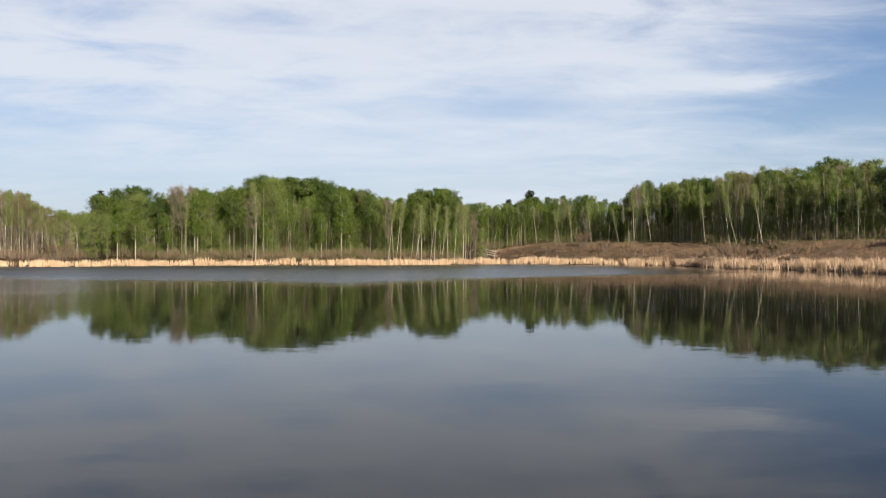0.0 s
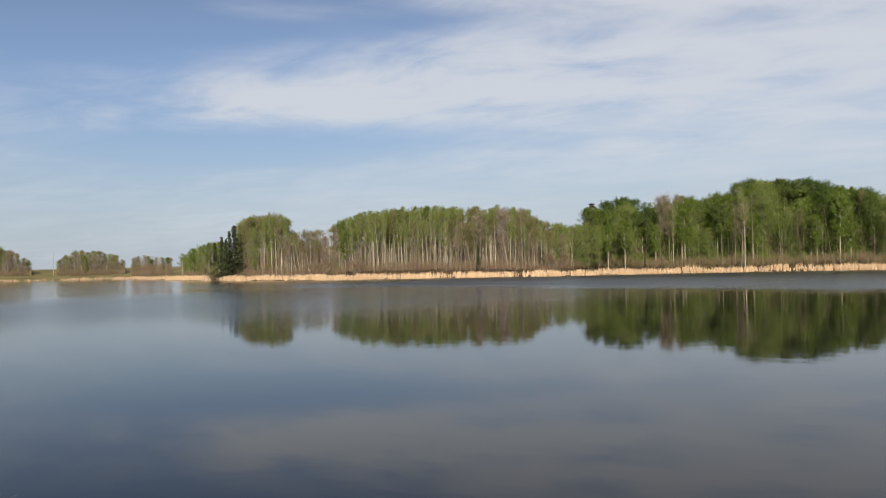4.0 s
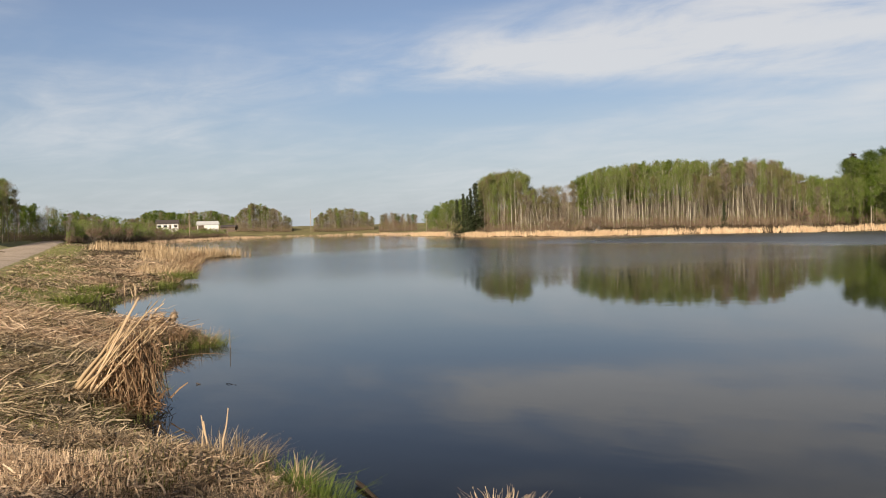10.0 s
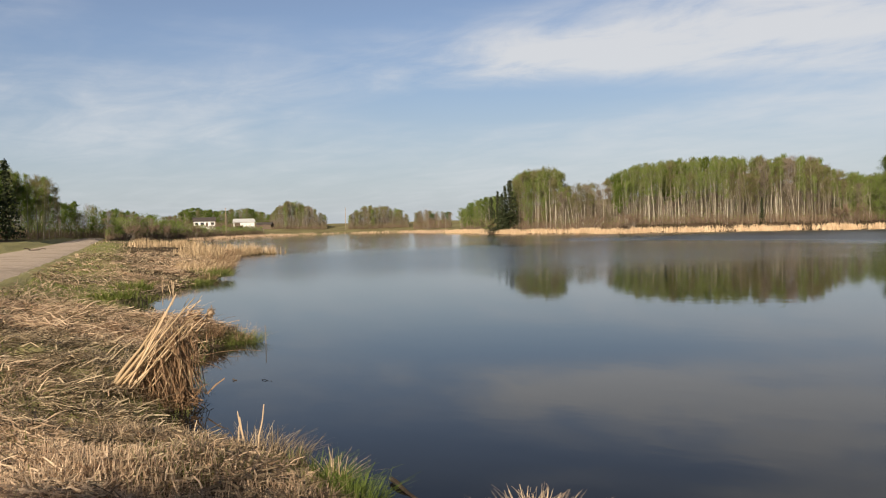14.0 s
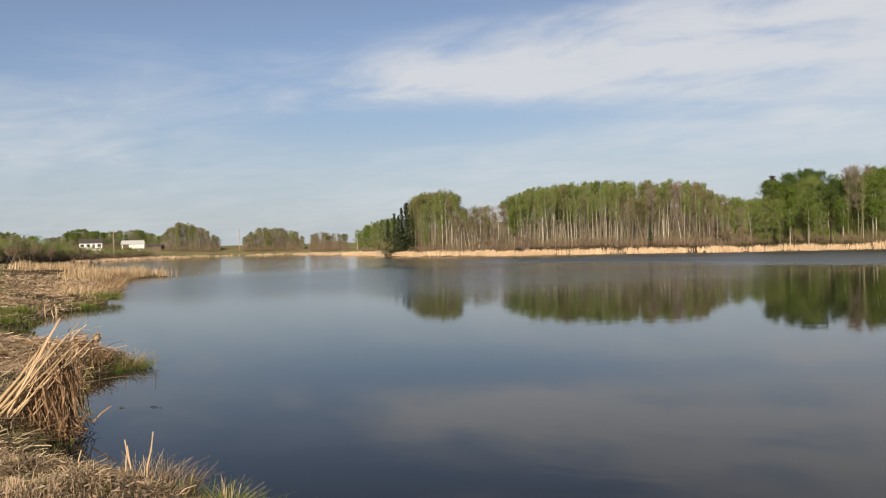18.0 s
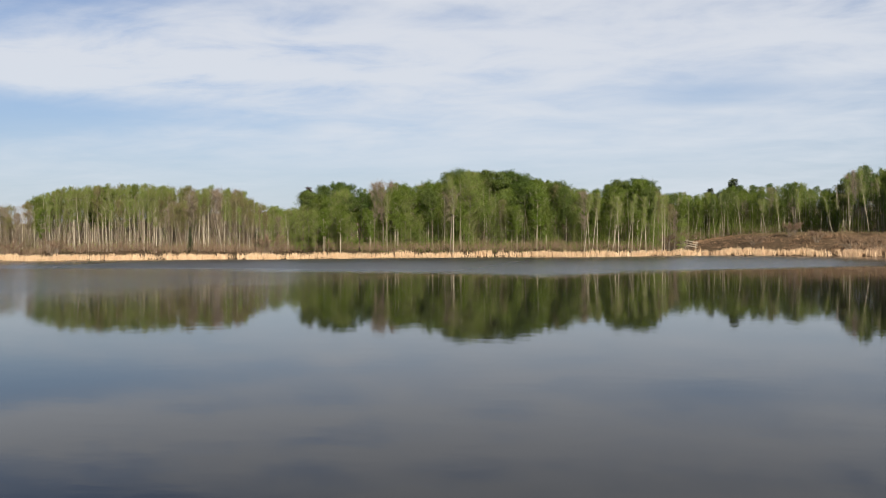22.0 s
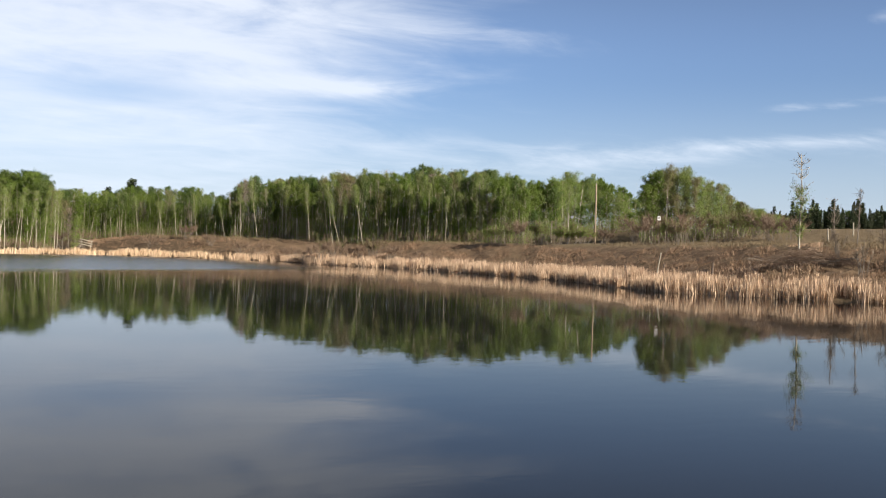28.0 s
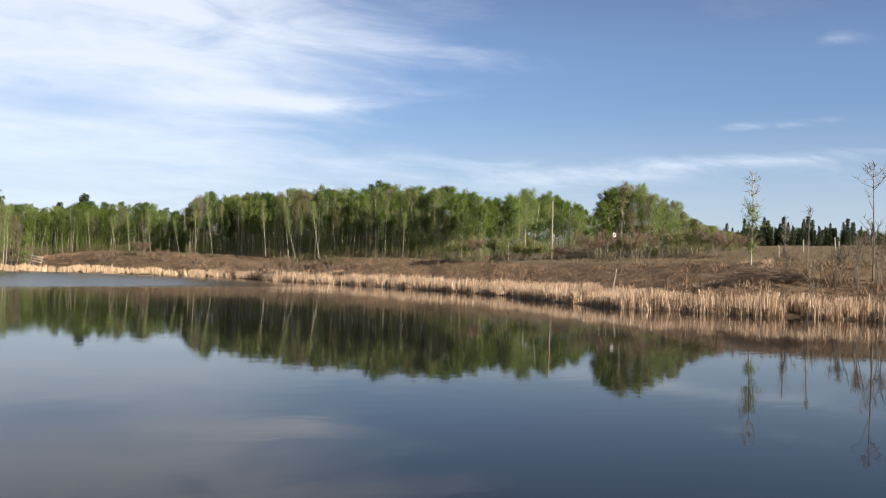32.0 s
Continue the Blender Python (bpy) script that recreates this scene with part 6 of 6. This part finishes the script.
flat_straw()
bank_thatch()
short_stubble()
pale_stubble()
green_blades()
NEAR_TUSSOCKS = [
    (-4.4, 5.08, 0.22, 0.33, 640, REED, "pale dead sedge tussock at the water's edge"), (-4.0, 4.98, 0.14, 0.28, 140, REED, "pale dead sedge tussock at the water's edge"),
    (-6.35, 4.95, 0.26, 0.34, 420, SEDGE, "bright green sedge tussock by the water"), (-6.75, 5.05, 0.28, 0.30, 380, SEDGE, "bright green sedge tussock by the water"),
    (-6.95, 5.2, 0.07, 0.42, 110, REED, "small sheaf of dry bent sedge by the water"), (-7.6, 4.9, 0.4, 0.32, 320, STRAW, "dry reed tussock on the bank's edge"),
    (-8.2, 5.0, 0.45, 0.34, 380, STRAW, "dry reed tussock on the bank's edge"), (-7.2, 5.1, 0.3, 0.34, 380, SEDGE, "green sedge tussock among dry reeds"),
    (-17.5, 10.7, 0.45, 0.36, 620, GRASS_GREEN, "green and brown sedge tussock on the spit's tip"), (-17.7, 10.75, 0.30, 0.48, 260, REED_GOLD, "dry golden sedge tussock on the spit"),
    (-17.7, 10.0, 0.35, 0.34, 260, THATCH, "dry brown sedge tussock on the spit"),
]
SPIT_TUSSOCKS = [
    (-42.0, 24.2, 1.1, 0.5, 420, GRASS_GREEN, "green sedge on the low point"), (-38.6, 21.2, 0.9, 0.45, 420, GRASS_GREEN, "green sedge along the inlet"),
    (-44.0, 24.6, 0.9, 0.55, 420, REED_GOLD, "tall golden dry grass clump on the point"), (-47.8, 26.6, 1.0, 0.5, 360, REED_GOLD, "tall golden dry grass clump on the point"),
    (-41.4, 23.2, 0.8, 0.45, 380, REED_GOLD, "golden dry grass overhanging the water"), (-45.8, 25.7, 0.9, 0.6, 380, REED_GOLD, "tall golden dry grass clump on the point"),
    (-50.5, 29.0, 1.3, 0.8, 520, REED_GOLD, "tall golden dry grass clump on the spit"), (-54.5, 31.4, 1.3, 0.75, 480, THATCH, "brown dry grass clump on the spit"),
    (-59.0, 34.2, 1.4, 0.85, 520, REED_GOLD, "tall golden dry grass clump on the spit"), (-63.5, 37.0, 1.4, 0.8, 480, THATCH, "brown dry grass clump on the spit"),
    (-69.0, 40.6, 1.5, 0.95, 520, REED_GOLD, "tall golden dry grass clump on the spit"), (-75.0, 44.6, 1.5, 0.9, 480, THATCH, "brown dry grass clump on the spit"),
    (-79.2, 48.2, 1.4, 0.8, 420, REED_GOLD, "tall golden dry grass clump on the spit"), (-30.2, 13.6, 0.8, 0.35, 360, GRASS_GREEN, "green sedge in the inlet's corner"),
    (-33.0, 15.6, 0.8, 0.4, 360, GRASS_GREEN, "green sedge along the inlet"),
]
for i, (x, y, w, h, n, mat, lab) in enumerate(NEAR_TUSSOCKS + SPIT_TUSSOCKS):
    tussock(x, y, gz(x, y) - 0.03, w, h, n, mat, lab, 200 + i, 0.1 if w < 0.1 else 0.18 if mat in (SEDGE, THATCH, GRASS_GREEN) else 0.62 if y > 12 else 0.35, 0.010 if y < 12 else 0.035, 1.7 if w < 0.1 else 1.1)


def leaning_cattails():
    """The broken sheaf of cattails that leans out over the water; worked in metres to the right, away and up, then turned."""
    r = np.random.default_rng(51)
    top = new("cattail_sheaf")
    top.matrix_basis = pose(-12.07, 5.44, 0.40, 0, 0, 64)
    tagged(top, "sheaf of broken golden cattail stalks leaning over the water", "cattails")

    def stalks(n, foot, tip, fan, spread, thick):
        for _ in range(n):
            b = np.array([foot[0] + r.normal(0, spread), r.normal(-0.08, 0.08), foot[1] + r.normal(0, 0.03) - 0.05])
            e = np.array([tip[0] + r.normal(0, fan), r.normal(-0.05, 0.12), tip[1] + r.normal(0, fan)])
            shape("stalk", *stick(b, e, thick * r.uniform(0.5, 1.35), thick * 0.4, 6, 0.011, int(r.integers(1e6))), REED_GOLD if r.uniform() < 0.55 else REED, top, smooth=True)

    stalks(3, (0.00, 0.00), (0.66, 0.93), 0.08, 0.05, 0.024)
    stalks(5, (0.12, -0.03), (0.92, 1.02), 0.15, 0.09, 0.018)
    stalks(9, (0.22, 0.00), (0.80, 0.86), 0.22, 0.12, 0.008)
    stalks(4, (0.20, 0.00), (1.12, 0.68), 0.14, 0.08, 0.017)
    stalks(4, (0.28, 0.00), (0.84, 0.80), 0.12, 0.08, 0.013)
    stalks(1, (0.80, 0.90), (0.98, 1.10), 0.01, 0.01, 0.010)
    for q in (((0.66, 0.03, 0.93), (0.78, 0.05, 0.62)), ((0.92, 0.05, 0.35), (1.22, 0.1, -0.30)), ((0.72, 0.0, 0.18), (0.52, -0.05, -0.34)), ((0.78, 0.0, 0.30), (0.66, -0.05, -0.42)),
              ((0.98, 0.1, 0.60), (1.06, 0.1, 0.98)), ((1.06, 0.1, 0.62), (1.30, 0.12, 0.86))):
        shape("stalk", *stick(*q, 0.010, 0.005, 5, 0.02, int(r.integers(1e6))), REED, top, smooth=True)
    # two thin stems bend far out over the water
    for x1, z1, x2, z2 in ((1.15, 0.32, 1.95, 0.30), (1.05, 0.22, 1.40, 0.08)):
        t = np.linspace(0, 1, 9)
        shape("stalk", *tube(np.stack([0.45 + (x2 - 0.45) * t, 0.1 * t, 0.02 * (1 - t) ** 2 + 4 * t * (1 - t) * (z1 - z2 / 3) + z2 * t * t], 1), np.linspace(0.007, 0.003, 9), 5), THATCH, top)
    for mat, n, lab in ((THATCH, 800, "limp brown dead leaves hanging to the water"), (REED_GOLD, 170, "paler dead leaves among the brown ones")):
        f = r.uniform(0.12, 0.92, n)
        s = np.stack([0.18 + f * 0.78 + r.normal(0, 0.09, n), r.normal(0.08, 0.14, n), f * 0.80 - 0.10 + r.normal(0, 0.07, n)], 1)
        drop = np.clip(r.uniform(0.25, 0.95, n), 0, s[:, 2] + 0.45)
        m = s + np.stack([r.normal(0.06, 0.06, n), r.normal(0, 0.06, n), -drop * 0.45], 1)
        e = m + np.stack([r.normal(0.02, 0.08, n), r.normal(0, 0.06, n), -drop * 0.55], 1)
        w = r.uniform(0.008, 0.022, n)
        geo = join([twig_quads(s, m, w, r), twig_quads(m, e, w * 0.8, r)])
        tagged(shape("hanging_leaf_mass", *geo, mat, top), lab, kind="stuff")
    n = 260
    c = np.array([0.88, 0.0, -0.32]) + r.normal(size=(n, 3)) * np.array([0.12, 0.12, 0.09])
    tagged(shape("fallen_wad", *lying(c, r.uniform(0.1, 0.34, n), r.uniform(0.01, 0.024, n), r.uniform(0, 6.28, n), r.normal(-0.2, 0.6, n), r), THATCH, top), "wet wad of brown leaves at the waterline", kind="stuff")
    t = np.linspace(0, 1, 8)
    shape("seed_head", *tube(np.stack([1.24 + 0.06 * t, 0.11 + 0.01 * t, 0.80 + 0.13 * t], 1), [0.010, 0.036, 0.050, 0.046, 0.054, 0.047, 0.036, 0.008], 12), SEED_HEAD, top, "frayed brown seed head", smooth=True)
    f = r.uniform(0, 1, 260)
    c = np.stack([1.24 + 0.06 * f, 0.11 + 0.01 * f, 0.80 + 0.13 * f], 1)
    away = r.normal(size=(260, 3))
    away /= np.linalg.norm(away, axis=1)[:, None]
    tagged(shape("seed_fluff", *twig_quads(c + away * 0.03, c + away * r.uniform(0.055, 0.08, 260)[:, None], r.uniform(0.004, 0.010, 260), r), SEED_HEAD, top), "loose brown seed down", kind="stuff")
    n = 90
    c = np.array([0.98, 0.1, 0.86]) + r.normal(size=(n, 3)) * np.array([0.06, 0.05, 0.05])
    tagged(shape("fluff", *lying(c, r.uniform(0.10, 0.22, n), r.uniform(0.012, 0.03, n), r.normal(0.2, 0.5, n), r.normal(0, 0.25, n), r), REED, top), "pale folded leaf ends", kind="stuff")


leaning_cattails()


def lone_stalks(x, y, n, h, seed, label, spread=0.12, thick=0.012):
    r = np.random.default_rng(seed)
    top = new("reed_stalks")
    top.matrix_basis = pose(x, y, gz(x, y))
    tagged(top, label, "reeds", "loose reed stalks")
    for k in range(n):
        b = np.array([r.uniform(-spread, spread), r.uniform(-spread, spread), -0.1])
        shape("stalk", *stick(b, b + np.array([r.normal(0, 0.16), r.normal(0, 0.12), 1.0]) * h * r.uniform(0.6, 1.0), thick, thick * 0.5, 5, 0.008, seed * 9 + k), REED, top)


lone_stalks(-8.0, 4.9, 4, 0.72, 61, "few upright dry reed stalks on the bank", 0.08, 0.011)
lone_stalks(-34.6, 17.9, 4, 0.75, 62, "few pale reed stalks standing in the inlet", 0.35, 0.028)
lone_stalks(-8.9, 4.9, 3, 0.36, 63, "few short dry reed stalks on the bank")


def loose_sticks():
    for p0, p1, rr, mat, lab in (((-16.75, 10.87, -0.25), (-16.78, 10.86, 0.40), 0.011, BARK_GREY, "thin dark stick standing in the water"),
                                 ((-6.66, 5.65, 0.03), (-6.05, 5.43, 0.0), 0.024, BARK_DARK, "brown stick floating by the bank"),
                                 ((-3.2, 4.9, 0.15), (-2.95, 5.1, 0.42), 0.008, REED, "single dry stem at the water's edge"),
                                 ((-13.2, 7.9, 0.01), (-13.12, 7.93, 0.01), 0.009, BARK_DARK, "small dark scrap afloat on the water"),
                                 ((-12.8, 8.2, 0.006), (-12.58, 8.24, 0.006), 0.005, BARK_DARK, "small dark scrap afloat on the water")):
        p0, p1 = np.array(p0), np.array(p1)
        ob = shape("stick", *stick((0, 0, 0), p1 - p0, rr, rr * 0.7, 6, 0.006, 4), mat)
        ob.matrix_basis = pose(*p0)
        tagged(ob, lab, "stick", "sticks by the bank")
    x, y = ROAD_P[0] + ROAD_D[0] * 60 - 0.417 * 4.3, ROAD_P[1] + ROAD_D[1] * 60 - 0.909 * 4.3
    ob = shape("branch_debris", *join([stick((0, 0, 0), (1.5, 0.2, 0.1), 0.09, 0.04, 6, 0.08, 5), stick((0.1, 0, 0), (-0.3, -0.5, 0.22), 0.08, 0.05, 6, 0.04, 6), stick((0.8, 0, 0), (1.3, -0.6, 0.1), 0.06, 0.02, 6, 0.04, 7)]), BARK_DARK)
    ob.matrix_basis = pose(x, y, 1.15, 0, 0, 30)
    tagged(ob, "dark broken branch lying on the gravel", "branch")


loose_sticks()


# ---- the insect that flies past ----
def flying_insect():
    top = new("flying_insect")
    tagged(top, "small dark flying insect with clear wings", "insect")
    t = np.linspace(0, 1, 7)
    shape("body", *tube(np.stack([(t - 0.5) * 0.011, 0 * t, -0.0012 * t], 1), [0.0008, 0.0020, 0.0024, 0.0019, 0.0021, 0.0015, 0.0004], 8), BARK_DARK, top, smooth=True)
    shape("head", *tube([(-0.0072, 0, 0), (-0.0063, 0, 0), (-0.0052, 0, 0)], [0.0007, 0.0015, 0.0010], 8), BARK_DARK, top, smooth=True)
    for sy in (-1, 1):
        bm = bmesh.new()
        rim = [(-0.002, 0.001, 0.001), (-0.004, 0.006, 0.004), (-0.002, 0.010, 0.0055), (0.002, 0.010, 0.0055), (0.003, 0.006, 0.004), (0.001, 0.001, 0.001)]
        low = [bm.verts.new((x, sy * y, z)) for x, y, z in rim]
        high = [bm.verts.new((x, sy * y, z + 0.0002)) for x, y, z in rim]
        bm.faces.new(low)
        bm.faces.new(high[::-1])
        for a in range(6):
            b = (a + 1) % 6
            bm.faces.new((low[a], high[a], high[b], low[b]))
        part("wing", bm, TWIG_GREY, top, "clear grey wing")
    return top


insect = flying_insect()


def motions():
    way = 135.0
    path = [(0.0, -0.4, 3.0, gz(-0.4, 3.0) + 0.004), (1.25, -0.4, 3.0, gz(-0.4, 3.0) + 0.004), (1.6, -1.05, 2.44, 2.31), (1.8, -1.393, 2.104, 2.519), (1.9, -1.566, 1.937, 2.614),
            (2.0, -1.739, 1.77, 2.709), (2.2, -2.09, 1.43, 2.90), (2.8, -3.2, 0.2, 1.7), (3.2, -3.4, -0.3, gz(-3.4, -0.3) + 0.004), (32.0, -3.4, -0.3, gz(-3.4, -0.3) + 0.004)]
    walk(insect, [(t, pose(x, y, z, 0, 12 if 1.3 < t < 3 else 0, way - 180)) for t, x, y, z in path])


motions()
